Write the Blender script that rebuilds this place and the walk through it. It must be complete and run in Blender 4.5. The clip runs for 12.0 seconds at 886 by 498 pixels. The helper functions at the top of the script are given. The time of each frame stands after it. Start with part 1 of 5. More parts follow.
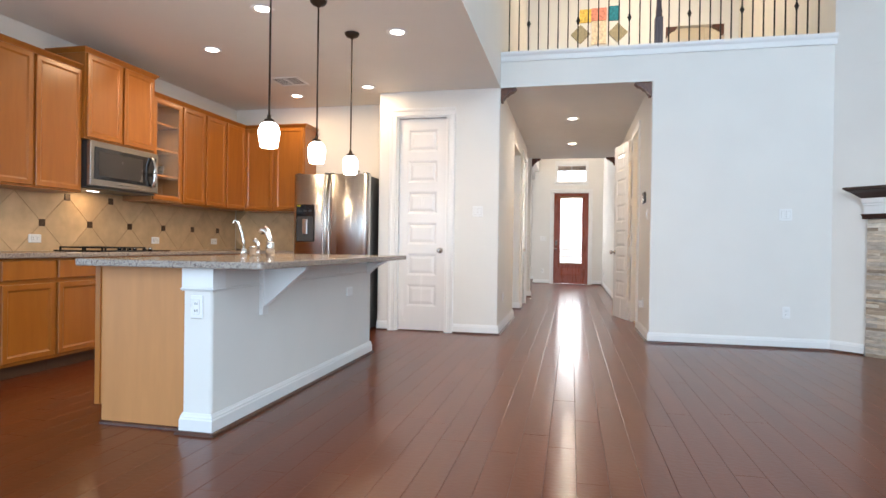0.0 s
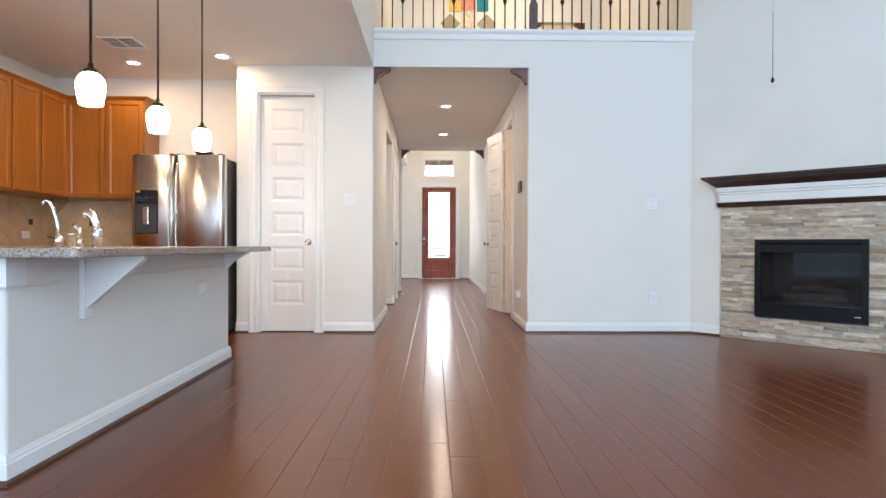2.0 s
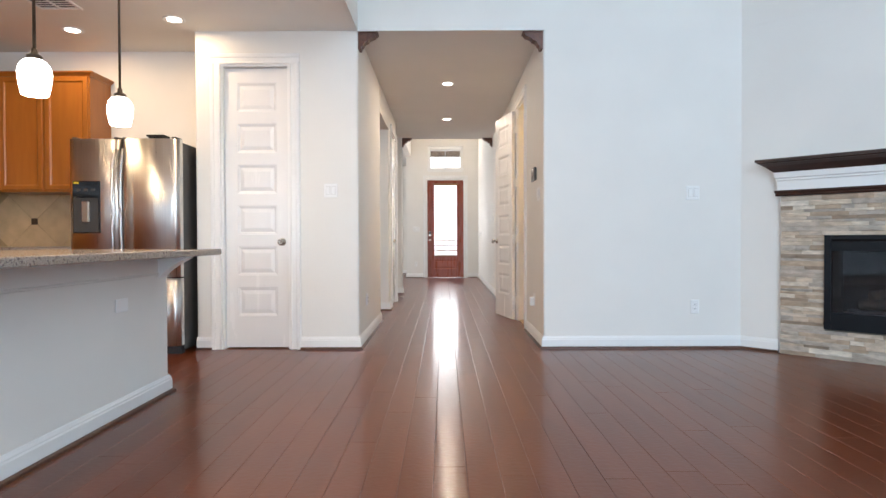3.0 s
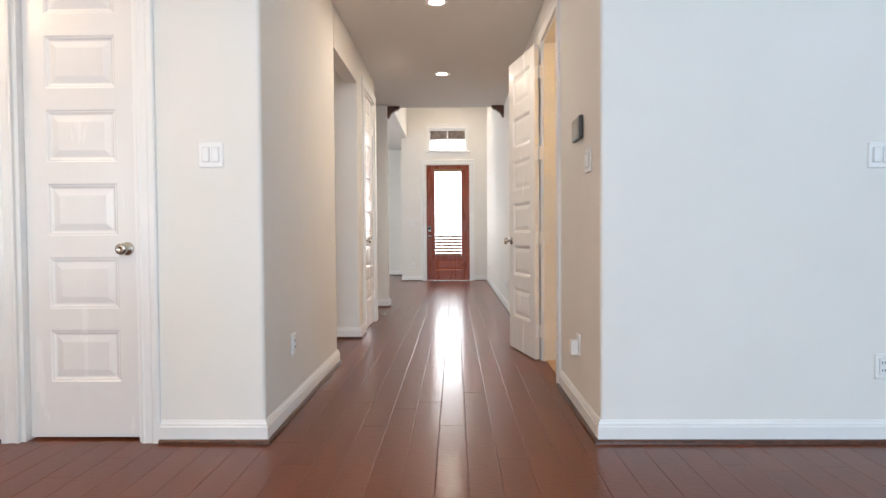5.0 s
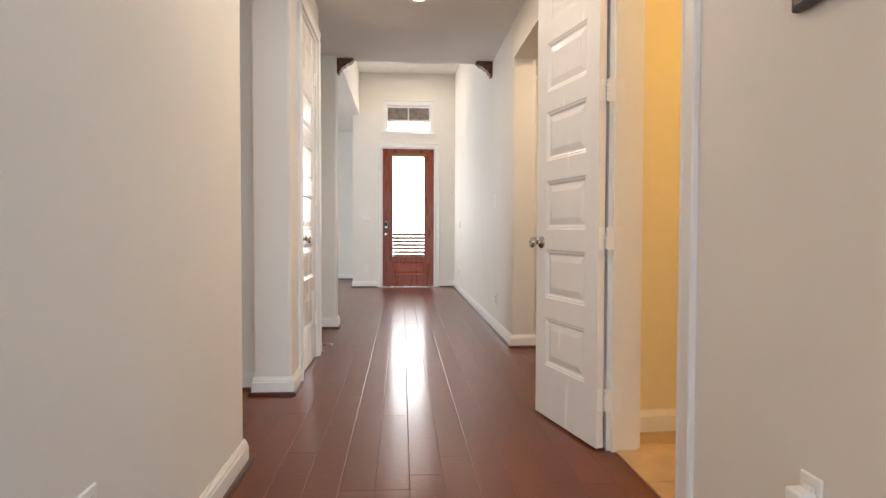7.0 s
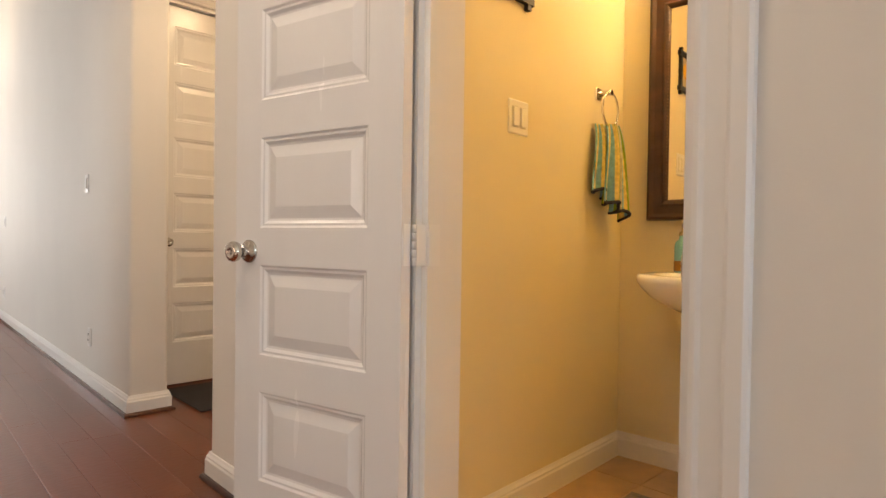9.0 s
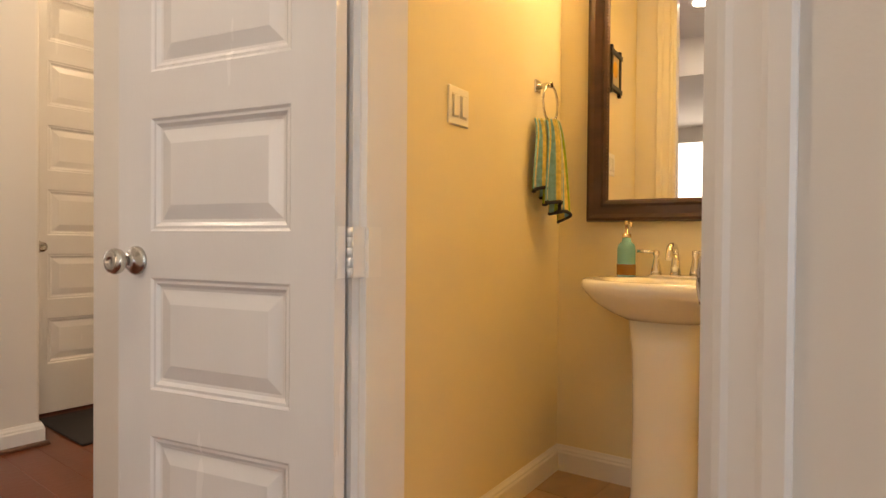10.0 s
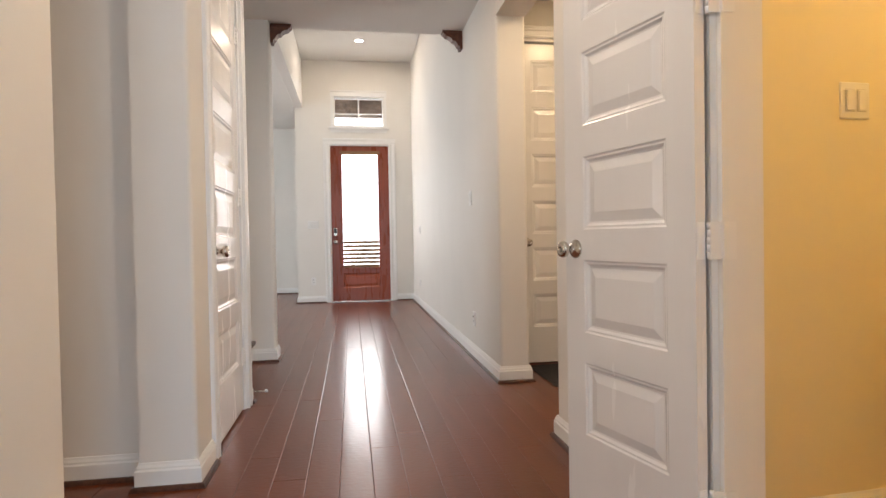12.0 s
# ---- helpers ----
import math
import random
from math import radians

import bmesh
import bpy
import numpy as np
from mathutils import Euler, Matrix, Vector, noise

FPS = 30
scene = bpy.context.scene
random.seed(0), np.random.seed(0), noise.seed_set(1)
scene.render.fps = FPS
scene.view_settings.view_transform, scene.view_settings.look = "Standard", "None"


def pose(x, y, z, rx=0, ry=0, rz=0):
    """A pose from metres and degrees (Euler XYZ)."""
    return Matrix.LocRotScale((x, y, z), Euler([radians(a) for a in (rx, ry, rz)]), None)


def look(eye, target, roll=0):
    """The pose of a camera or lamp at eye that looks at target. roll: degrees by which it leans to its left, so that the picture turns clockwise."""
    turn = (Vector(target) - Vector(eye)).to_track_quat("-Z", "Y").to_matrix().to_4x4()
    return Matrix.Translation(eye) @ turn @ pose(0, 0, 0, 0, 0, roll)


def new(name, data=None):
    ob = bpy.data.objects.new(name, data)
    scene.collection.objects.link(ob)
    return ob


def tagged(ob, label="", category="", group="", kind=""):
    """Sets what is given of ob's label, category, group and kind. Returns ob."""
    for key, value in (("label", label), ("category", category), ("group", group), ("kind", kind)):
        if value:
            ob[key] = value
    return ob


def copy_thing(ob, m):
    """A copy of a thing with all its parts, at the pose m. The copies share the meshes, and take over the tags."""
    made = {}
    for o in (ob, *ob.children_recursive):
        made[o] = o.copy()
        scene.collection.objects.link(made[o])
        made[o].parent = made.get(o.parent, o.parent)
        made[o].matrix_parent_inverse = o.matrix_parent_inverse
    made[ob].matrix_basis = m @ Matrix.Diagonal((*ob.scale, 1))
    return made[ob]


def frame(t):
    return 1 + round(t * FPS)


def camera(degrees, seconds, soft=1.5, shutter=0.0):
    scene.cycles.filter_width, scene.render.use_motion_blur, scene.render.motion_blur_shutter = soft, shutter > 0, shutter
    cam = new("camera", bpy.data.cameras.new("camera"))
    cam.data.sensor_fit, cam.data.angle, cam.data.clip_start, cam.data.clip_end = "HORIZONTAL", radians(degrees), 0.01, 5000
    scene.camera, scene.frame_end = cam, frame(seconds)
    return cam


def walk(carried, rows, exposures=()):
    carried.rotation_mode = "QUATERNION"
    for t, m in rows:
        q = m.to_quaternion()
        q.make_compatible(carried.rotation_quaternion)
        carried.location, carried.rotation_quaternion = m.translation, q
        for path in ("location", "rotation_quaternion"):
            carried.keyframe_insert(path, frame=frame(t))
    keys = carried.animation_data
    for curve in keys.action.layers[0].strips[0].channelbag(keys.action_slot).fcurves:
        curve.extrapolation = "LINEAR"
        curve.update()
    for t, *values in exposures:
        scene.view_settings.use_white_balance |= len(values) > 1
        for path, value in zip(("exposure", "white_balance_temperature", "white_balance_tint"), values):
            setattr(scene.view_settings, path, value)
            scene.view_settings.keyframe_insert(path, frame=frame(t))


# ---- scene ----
cam = camera(74.6, 12.0)
PATH = [
    (0, (0.334, 0.488, 0.986), (-0.097, 2.441, 0.975), 0.8),
    (0.5, (0.211, 0.627, 0.958), (0.056, 2.621, 0.948), 0.7),
    (1, (0.206, 0.65, 0.945), (0.169, 2.65, 0.93), 0.5),
    (1.5, (0.189, 0.699, 0.953), (0.234, 2.699, 0.937), 0.4),
    (2, (0.161, 0.913, 0.909), (0.195, 2.913, 0.895), 0.2),
    (2.5, (0.183, 1.365, 0.952), (0.204, 3.364, 0.92), 0.1),
    (3, (0.28, 1.899, 0.942), (0.276, 3.899, 0.912), -0.2),
    (3.2, (0.289, 2.13, 0.938), (0.265, 4.13, 0.9), -0.2),
    (4.8, (0.454, 3.978, 0.989), (0.411, 5.977, 0.939), -0.4),
    (5.5, (0.448, 4.708, 0.994), (0.422, 6.708, 0.939), -0.5),
    (6.5, (0.257, 5.709, 0.985), (0.262, 7.708, 0.926), -0.3),
    (6.7, (0.205, 5.895, 0.984), (0.248, 7.894, 0.925), -0.1),
    (8.3, (0.219, 7.262, 0.984), (1.063, 9.075, 0.939), 0.6),
    (8.5, (0.227, 7.387, 0.975), (1.203, 9.132, 0.936), 0.7),
    (9, (0.2, 7.652, 0.97), (1.583, 9.097, 0.939), 0.8),
    (9.5, (0.292, 7.82, 0.978), (1.825, 9.105, 0.949), 0.7),
    (10, (0.325, 7.869, 0.979), (1.909, 9.091, 0.954), 0.5),
    (10.5, (0.252, 7.826, 0.984), (1.833, 9.052, 0.964), 0.3),
    (11, (0.152, 7.719, 0.978), (1.448, 9.242, 0.957), 0.1),
    (11.5, (0.149, 7.518, 0.99), (0.833, 9.397, 0.948), -1.0),
    (12, (0.166, 7.276, 0.976), (0.476, 9.252, 0.939), -1.0),
]
walk(cam, [(row[0], look(row[1], row[2], row[3])) for row in PATH],
     exposures=[(0.0, -0.17, 6080, 12), (4.8, -0.2, 6080, 12), (6.7, -0.17, 6200, 12), (8.3, -0.22, 6380, 13), (9.5, -0.28, 6650, 14), (11.0, -0.3, 6520, 14), (12.0, -0.28, 6250, 13)])

# ---- world, exposure, lights ----
world = bpy.data.worlds.new("sky")
scene.world = world
world.use_nodes = True
wn = world.node_tree
sky = wn.nodes.new("ShaderNodeTexSky")
sky.sky_type, sky.sun_disc = "NISHITA", False
sky.sun_elevation, sky.sun_rotation = radians(55), radians(200)
wn.nodes["Background"].inputs["Strength"].default_value = 0.12
wn.links.new(sky.outputs[0], wn.nodes["Background"].inputs[0])

DAY = (0.66, 0.85, 1.0)
WARM = (1.0, 0.77, 0.50)


def area(name, eye, target, sx, sy, watts, color, shape="RECTANGLE"):
    li = bpy.data.lights.new(name, "AREA")
    li.shape, li.size, li.size_y, li.energy, li.color = shape, sx, sy, watts, color
    ob = new(name, li)
    ob.matrix_world = look(eye, target)
    return ob


YF_LAMP = 16.565
# daylight in the window openings behind the walk and in the front rooms
for wx in (-2.6, 1.2, 3.6):
    area("daylight", (wx, -2.45, 1.5), (wx, 5, 1.2), 1.7, 2.0, 105, DAY)
for wx in (1.2, 3.6):
    area("daylight", (wx, -2.45, 4.2), (wx, 5, 2.2), 1.7, 1.7, 125, DAY)
area("daylight", (0.315, YF_LAMP, 1.43), (0.315, 5, 0.9), 0.56, 1.78, 19, (1.0, 0.96, 0.87))
area("daylight", (0.315, YF_LAMP, 2.99), (0.315, 12, 1.5), 0.72, 0.40, 5, (1.0, 0.97, 0.90))
area("daylight", (-4.40, 14.8, 1.6), (0, 14.6, 1.4), 1.8, 1.8, 105, (0.88, 0.96, 0.97))
area("daylight", (-4.02, 0.45, 1.25), (0, 0.6, 1.0), 4.0, 2.1, 45, DAY)
area("daylight", (-4.55, 8.9, 1.65), (0, 8.9, 1.3), 0.9, 1.7, 24, (1.0, 0.82, 0.63))


# ---- materials ----
def mat(name, color, rough=0.5, metal=0.0, vary=0.06, scale=6.0, bump=0.0, bscale=200.0, emit=0.0, spec=0.5, island=0.0, obrand=0.0, stretch=(1, 1, 1), rvary=0.08, bdist=0.004):
    m = bpy.data.materials.new(name)
    m.use_nodes = True
    nt = m.node_tree
    b = nt.nodes["Principled BSDF"]
    b.inputs["Roughness"].default_value = rough
    b.inputs["Metallic"].default_value = metal
    b.inputs["Specular IOR Level"].default_value = spec
    geo = nt.nodes.new("ShaderNodeNewGeometry")
    mp = nt.nodes.new("ShaderNodeMapping")
    mp.inputs["Scale"].default_value = stretch
    nt.links.new(geo.outputs["Position"], mp.inputs["Vector"])
    nz = nt.nodes.new("ShaderNodeTexNoise")
    nz.inputs["Scale"].default_value, nz.inputs["Detail"].default_value = scale, 5.0
    nt.links.new(mp.outputs[0], nz.inputs["Vector"])
    hsv = nt.nodes.new("ShaderNodeHueSaturation")
    hsv.inputs["Color"].default_value = (*color, 1)
    mr = nt.nodes.new("ShaderNodeMapRange")
    mr.inputs["From Min"].default_value, mr.inputs["From Max"].default_value = 0.3, 0.7
    mr.inputs["To Min"].default_value, mr.inputs["To Max"].default_value = 1 - vary, 1 + vary
    nt.links.new(nz.outputs["Fac"], mr.inputs["Value"])
    last = mr.outputs[0]
    for amount, source in ((island, geo.outputs["Random Per Island"]), (obrand, None)):
        if amount:
            if source is None:
                source = nt.nodes.new("ShaderNodeObjectInfo").outputs["Random"]
            r2 = nt.nodes.new("ShaderNodeMapRange")
            r2.inputs["To Min"].default_value, r2.inputs["To Max"].default_value = 1 - amount, 1 + amount
            nt.links.new(source, r2.inputs["Value"])
            mul = nt.nodes.new("ShaderNodeMath")
            mul.operation = "MULTIPLY"
            nt.links.new(last, mul.inputs[0])
            nt.links.new(r2.outputs[0], mul.inputs[1])
            last = mul.outputs[0]
    nt.links.new(last, hsv.inputs["Value"])
    nt.links.new(hsv.outputs[0], b.inputs["Base Color"])
    if rvary:
        rr = nt.nodes.new("ShaderNodeMapRange")
        rr.inputs["To Min"].default_value, rr.inputs["To Max"].default_value = max(0.02, rough - rvary), rough + rvary
        nt.links.new(nz.outputs["Fac"], rr.inputs["Value"])
        nt.links.new(rr.outputs[0], b.inputs["Roughness"])
    if bump:
        n2 = nt.nodes.new("ShaderNodeTexNoise")
        n2.inputs["Scale"].default_value, n2.inputs["Detail"].default_value = bscale, 3.0
        nt.links.new(mp.outputs[0], n2.inputs["Vector"])
        bp = nt.nodes.new("ShaderNodeBump")
        bp.inputs["Strength"].default_value, bp.inputs["Distance"].default_value = bump, bdist
        nt.links.new(n2.outputs["Fac"], bp.inputs["Height"])
        nt.links.new(bp.outputs[0], b.inputs["Normal"])
    if emit:
        b.inputs["Emission Color"].default_value = (*color, 1)
        b.inputs["Emission Strength"].default_value = emit
    return m


def glass_mat(name, rough=0.0, color=(1, 1, 1)):
    m = bpy.data.materials.new(name)
    m.use_nodes = True
    b = m.node_tree.nodes["Principled BSDF"]
    b.inputs["Base Color"].default_value = (*color, 1)
    b.inputs["Transmission Weight"].default_value, b.inputs["Roughness"].default_value, b.inputs["IOR"].default_value = 1.0, rough, 1.45
    return m


def wood_mat(name, color, dark, rough, grain=(14, 14, 1.2), obrand=0.15, island=0.0, bump=0.15, scale=6.0, coat=0.0, spec=0.5, bdist=0.0006, bscale=None, rvary=0.05, vary=0.05):
    """Wood: streaks along the axis with the small scale, pores, and a tone per piece."""
    m = mat(name, color, rough, vary=vary, scale=3.0, bump=bump, bscale=bscale or scale * 4, stretch=grain, obrand=obrand, island=island, spec=spec, bdist=bdist, rvary=rvary)
    nt = m.node_tree
    b = nt.nodes["Principled BSDF"]
    hsv = next(n for n in nt.nodes if n.type == "HUE_SAT")
    mp = next(n for n in nt.nodes if n.type == "MAPPING")
    nz = nt.nodes.new("ShaderNodeTexNoise")
    nz.inputs["Scale"].default_value, nz.inputs["Detail"].default_value, nz.inputs["Distortion"].default_value = scale, 3.0, 0.6
    nt.links.new(mp.outputs[0], nz.inputs["Vector"])
    ramp = nt.nodes.new("ShaderNodeValToRGB")
    ramp.color_ramp.elements[0].position, ramp.color_ramp.elements[1].position = 0.34, 0.64
    ramp.color_ramp.elements[0].color, ramp.color_ramp.elements[1].color = (*dark, 1), (*color, 1)
    nt.links.new(nz.outputs["Fac"], ramp.inputs[0])
    nt.links.new(ramp.outputs[0], hsv.inputs["Color"])
    b.inputs["Coat Weight"].default_value = coat
    b.inputs["Coat Roughness"].default_value = 0.12
    return m


PAINT = mat("wall_paint", (0.80, 0.772, 0.725), 0.62, vary=0.02, scale=2.0, bump=0.22, bscale=160, spec=0.3, bdist=0.0010)
CEILP = mat("ceiling_paint", (0.82, 0.80, 0.76), 0.75, vary=0.015, scale=2.0, bump=0.20, bscale=110, spec=0.2, bdist=0.0016)
TRIM = mat("white_trim_paint", (0.83, 0.82, 0.80), 0.32, vary=0.015, scale=5.0, bump=0.03, bscale=300)
DOORW = mat("white_door_paint", (0.80, 0.785, 0.77), 0.25, vary=0.012, scale=4.0, bump=0.06, bscale=90, stretch=(3, 3, 0.4))
FLOORM = wood_mat("floor_wood", (0.138, 0.0305, 0.0068), (0.120, 0.0258, 0.0058), 0.40, (5, 0.8, 5), obrand=0.06, bump=0.0, scale=1.6, coat=0.58, spec=0.12, rvary=0.0, vary=0.0)
FLOORM_FAR = wood_mat("floor_wood_joined", (0.138, 0.0305, 0.0068), (0.120, 0.0258, 0.0058), 0.40, (5, 0.8, 5), obrand=0.0, island=0.06, bump=0.0, scale=1.6, coat=0.58, spec=0.12, rvary=0.0, vary=0.0)
for m in (FLOORM, FLOORM_FAR):
    # hand-scraped relief: shallow ripples across each board
    nt = m.node_tree
    mp, nz, bp = (nt.nodes.new(k) for k in ("ShaderNodeMapping", "ShaderNodeTexNoise", "ShaderNodeBump"))
    mp.inputs["Scale"].default_value = (32, 46, 32)
    nz.inputs["Scale"].default_value, nz.inputs["Detail"].default_value = 1.0, 1.0
    bp.inputs["Strength"].default_value, bp.inputs["Distance"].default_value = 0.80, 0.0010
    nt.links.new(nt.nodes.new("ShaderNodeNewGeometry").outputs["Position"], mp.inputs["Vector"])
    nt.links.new(mp.outputs[0], nz.inputs["Vector"])
    nt.links.new(nz.outputs["Fac"], bp.inputs["Height"])
    nt.links.new(bp.outputs[0], nt.nodes["Principled BSDF"].inputs["Normal"])
    nt.links.new(bp.outputs[0], nt.nodes["Principled BSDF"].inputs["Coat Normal"])
    nt.nodes["Principled BSDF"].inputs["Coat Roughness"].default_value = 0.15
SHOE = wood_mat("shoe_moulding_wood", (0.085, 0.03, 0.015), (0.05, 0.016, 0.008), 0.35, (6, 6, 6))
MAPLE = wood_mat("honey_maple", (0.37, 0.128, 0.016), (0.33, 0.110, 0.013), 0.30, (7, 7, 0.9), obrand=0.06, bump=0.03, scale=2.2)
MAPLE_END = wood_mat("maple_end_panel", (0.54, 0.245, 0.085), (0.515, 0.23, 0.079), 0.45, (7, 7, 0.9), obrand=0.03, bump=0.03, scale=2.2)
CHERRY = wood_mat("front_door_mahogany", (0.30, 0.062, 0.026), (0.26, 0.052, 0.021), 0.28, (6, 6, 0.8), bump=0.06, scale=2.5)
DARKW = wood_mat("dark_espresso_wood", (0.055, 0.024, 0.016), (0.030, 0.013, 0.009), 0.35, (3, 3, 8), bump=0.1, scale=2.0)
BRACKW = wood_mat("bracket_wood", (0.15, 0.055, 0.028), (0.09, 0.03, 0.016), 0.4, (5, 5, 5), bump=0.2)
# cream wall paint with part of the warm lamp's yellow put into the colour
BATHP = mat("bathroom_paint_lamplit", (0.80, 0.715, 0.49), 0.62, vary=0.02, scale=2.0, bump=0.22, bscale=160, spec=0.3, bdist=0.0012)
BLACKM = mat("black_iron", (0.02, 0.018, 0.016), 0.45, metal=0.6)
BRONZE = mat("oil_rubbed_bronze", (0.045, 0.03, 0.02), 0.38, metal=0.7)
NICKEL = mat("satin_nickel", (0.56, 0.52, 0.46), 0.26, metal=1.0, vary=0.03)
CHROME = mat("chrome", (0.75, 0.74, 0.72), 0.08, metal=1.0, vary=0.02, rvary=0.03)
BRASS = mat("pale_brass", (0.62, 0.50, 0.30), 0.25, metal=1.0, vary=0.03)
STEEL = mat("brushed_stainless", (0.70, 0.68, 0.65), 0.30, metal=1.0, vary=0.05, scale=3.0, stretch=(40, 40, 0.4), bump=0.05, bscale=0.6)
nt = STEEL.node_tree
tang = nt.nodes.new("ShaderNodeTangent")
tang.direction_type, tang.axis = "RADIAL", "Z"
nt.links.new(tang.outputs[0], nt.nodes["Principled BSDF"].inputs["Tangent"])
nt.nodes["Principled BSDF"].inputs["Anisotropic"].default_value = 0.9
nt.nodes["Principled BSDF"].inputs["Anisotropic Rotation"].default_value = 0.25
STEELD = mat("dark_stainless", (0.30, 0.275, 0.25), 0.30, metal=1.0, vary=0.05, scale=3.0, stretch=(0.5, 0.5, 60))
DARKGREY = mat("dark_grey_enamel", (0.045, 0.042, 0.04), 0.4)
BLACKGL = mat("black_glass", (0.012, 0.012, 0.014), 0.06, rvary=0.02)
PLATE = mat("white_plastic", (0.86, 0.85, 0.83), 0.30, vary=0.01)
# white plastic greyed: the shadow line round the inserts of wall plates
PLATE_GAP_SHADE = mat("plate_seam_shade", (0.66, 0.64, 0.61), 0.7, vary=0.02)
CERAM = mat("white_ceramic", (0.86, 0.85, 0.82), 0.10, vary=0.01, rvary=0.03)
LAMPG = mat("lamp_glow", (1.0, 0.90, 0.74), 0.4, emit=14.0, rvary=0)
SHADEG = mat("opal_glass_shade", (1.0, 0.93, 0.80), 0.25, emit=15.0, rvary=0)
GLASS = glass_mat("clear_glass")
FIREGLASS = glass_mat("tinted_fire_glass", color=(0.55, 0.50, 0.48))
FIREGLASS.node_tree.nodes["Principled BSDF"].inputs["IOR"].default_value = 1.28
MIRROR = mat("mirror_silver", (0.92, 0.92, 0.92), 0.005, metal=1.0, vary=0.0, rvary=0)
OUTSIDE = mat("bright_outdoors", (1.0, 1.0, 1.0), 0.9, emit=4.0, rvary=0)
OUTSIDE_SIDE = mat("hazy_side_yard", (1.0, 0.95, 0.88), 0.9, emit=1.4, rvary=0)
SUBFLOOR = mat("subfloor", (0.02, 0.010, 0.007), 0.5)


# ---- building helpers ----
def box(bm, x0, x1, y0, y1, z0, z1, r=0.0, seg=2):
    res = bmesh.ops.create_cube(bm, size=1.0)
    vs = res["verts"]
    for v in vs:
        v.co = ((x0 + x1) / 2 + v.co.x * (x1 - x0), (y0 + y1) / 2 + v.co.y * (y1 - y0), (z0 + z1) / 2 + v.co.z * (z1 - z0))
    if r:
        es = list({e for v in vs for e in v.link_edges})
        bmesh.ops.bevel(bm, geom=es, offset=r, segments=seg, profile=0.5, affect="EDGES")
    return bm


def boxes(*rows, r=0.0):
    bm = bmesh.new()
    for row in rows:
        box(bm, *row, r=r)
    return bm


def prism(bm, pts, z0, z1):
    """Upright prism over a plan polygon."""
    lo = [bm.verts.new((x, y, z0)) for x, y in pts]
    hi = [bm.verts.new((x, y, z1)) for x, y in pts]
    n = len(pts)
    fs = [bm.faces.new(lo[::-1]), bm.faces.new(hi)]
    for i in range(n):
        fs.append(bm.faces.new((lo[i], lo[(i + 1) % n], hi[(i + 1) % n], hi[i])))
    bmesh.ops.recalc_face_normals(bm, faces=fs)
    return bm


def rounded(pts, which, r=0.022, n=5):
    """Plan polygon whose corners listed in which are rounded."""
    out = []
    for i, p in enumerate(pts):
        if i not in which:
            out.append(p)
            continue
        p = Vector(p)
        a, b = (Vector(pts[i - 1]) - p).normalized(), (Vector(pts[(i + 1) % len(pts)]) - p).normalized()
        for k in range(n + 1):
            t = k / n
            q = p + a * r * (1 - t) ** 2 + b * r * t ** 2
            out.append((q.x, q.y))
    return out


def lathe(bm, prof, seg=20, m=None):
    """Solid of revolution about z from (radius, height) pairs."""
    rings = []
    for r, z in prof:
        if r < 1e-5:
            rings.append([bm.verts.new((0, 0, z))])
        else:
            rings.append([bm.verts.new((r * math.cos(2 * math.pi * k / seg), r * math.sin(2 * math.pi * k / seg), z)) for k in range(seg)])
    fs = []
    for a, b in zip(rings, rings[1:]):
        for k in range(seg):
            q = (k + 1) % seg
            if len(a) == 1 and len(b) == 1:
                continue
            if len(a) == 1:
                fs.append(bm.faces.new((a[0], b[q], b[k])))
            elif len(b) == 1:
                fs.append(bm.faces.new((a[k], a[q], b[0])))
            else:
                fs.append(bm.faces.new((a[k], a[q], b[q], b[k])))
    for f in fs:
        f.smooth = True
    bmesh.ops.recalc_face_normals(bm, faces=fs)
    if m is not None:
        bmesh.ops.transform(bm, matrix=m, verts=[v for ring in rings for v in ring])
    return bm


def tube(bm, pts, r, seg=10, closed=False, taper=None):
    pts = [Vector(p) for p in pts]
    rings = []
    n = len(pts)
    for i, p in enumerate(pts):
        if closed:
            d = pts[(i + 1) % n] - pts[i - 1]
        else:
            d = pts[min(i + 1, n - 1)] - pts[max(i - 1, 0)]
        q = d.to_track_quat("Z", "Y")
        rr = r if taper is None else r * (1 + (taper - 1) * i / (n - 1))
        rings.append([bm.verts.new(p + q @ Vector((rr * math.cos(2 * math.pi * k / seg), rr * math.sin(2 * math.pi * k / seg), 0))) for k in range(seg)])
    fs = []
    pairs = list(zip(rings, rings[1:])) + ([(rings[-1], rings[0])] if closed else [])
    for a, b in pairs:
        for k in range(seg):
            f = bm.faces.new((a[k], a[(k + 1) % seg], b[(k + 1) % seg], b[k]))
            f.smooth = True
            fs.append(f)
    if not closed:
        fs += [bm.faces.new(rings[0][::-1]), bm.faces.new(rings[-1])]
    bmesh.ops.recalc_face_normals(bm, faces=fs)
    return bm


def mould(bm, prof, p0, p1, out, m0=0.0, m1=0.0):
    """A moulding from p0 to p1 (both at its wall line): prof is (out, up) pairs, out the plan direction off the wall; m0, m1: mitre growth per out."""
    p0, p1, out = Vector(p0), Vector(p1), Vector((*out, 0)).normalized()
    d = (p1 - p0).normalized()
    a = [bm.verts.new(p0 - d * m0 * o + out * o + Vector((0, 0, u))) for o, u in prof]
    b = [bm.verts.new(p1 + d * m1 * o + out * o + Vector((0, 0, u))) for o, u in prof]
    n = len(prof)
    fs = [bm.faces.new(a), bm.faces.new(b[::-1])]
    for i in range(n):
        fs.append(bm.faces.new((a[i], b[i], b[(i + 1) % n], a[(i + 1) % n])))
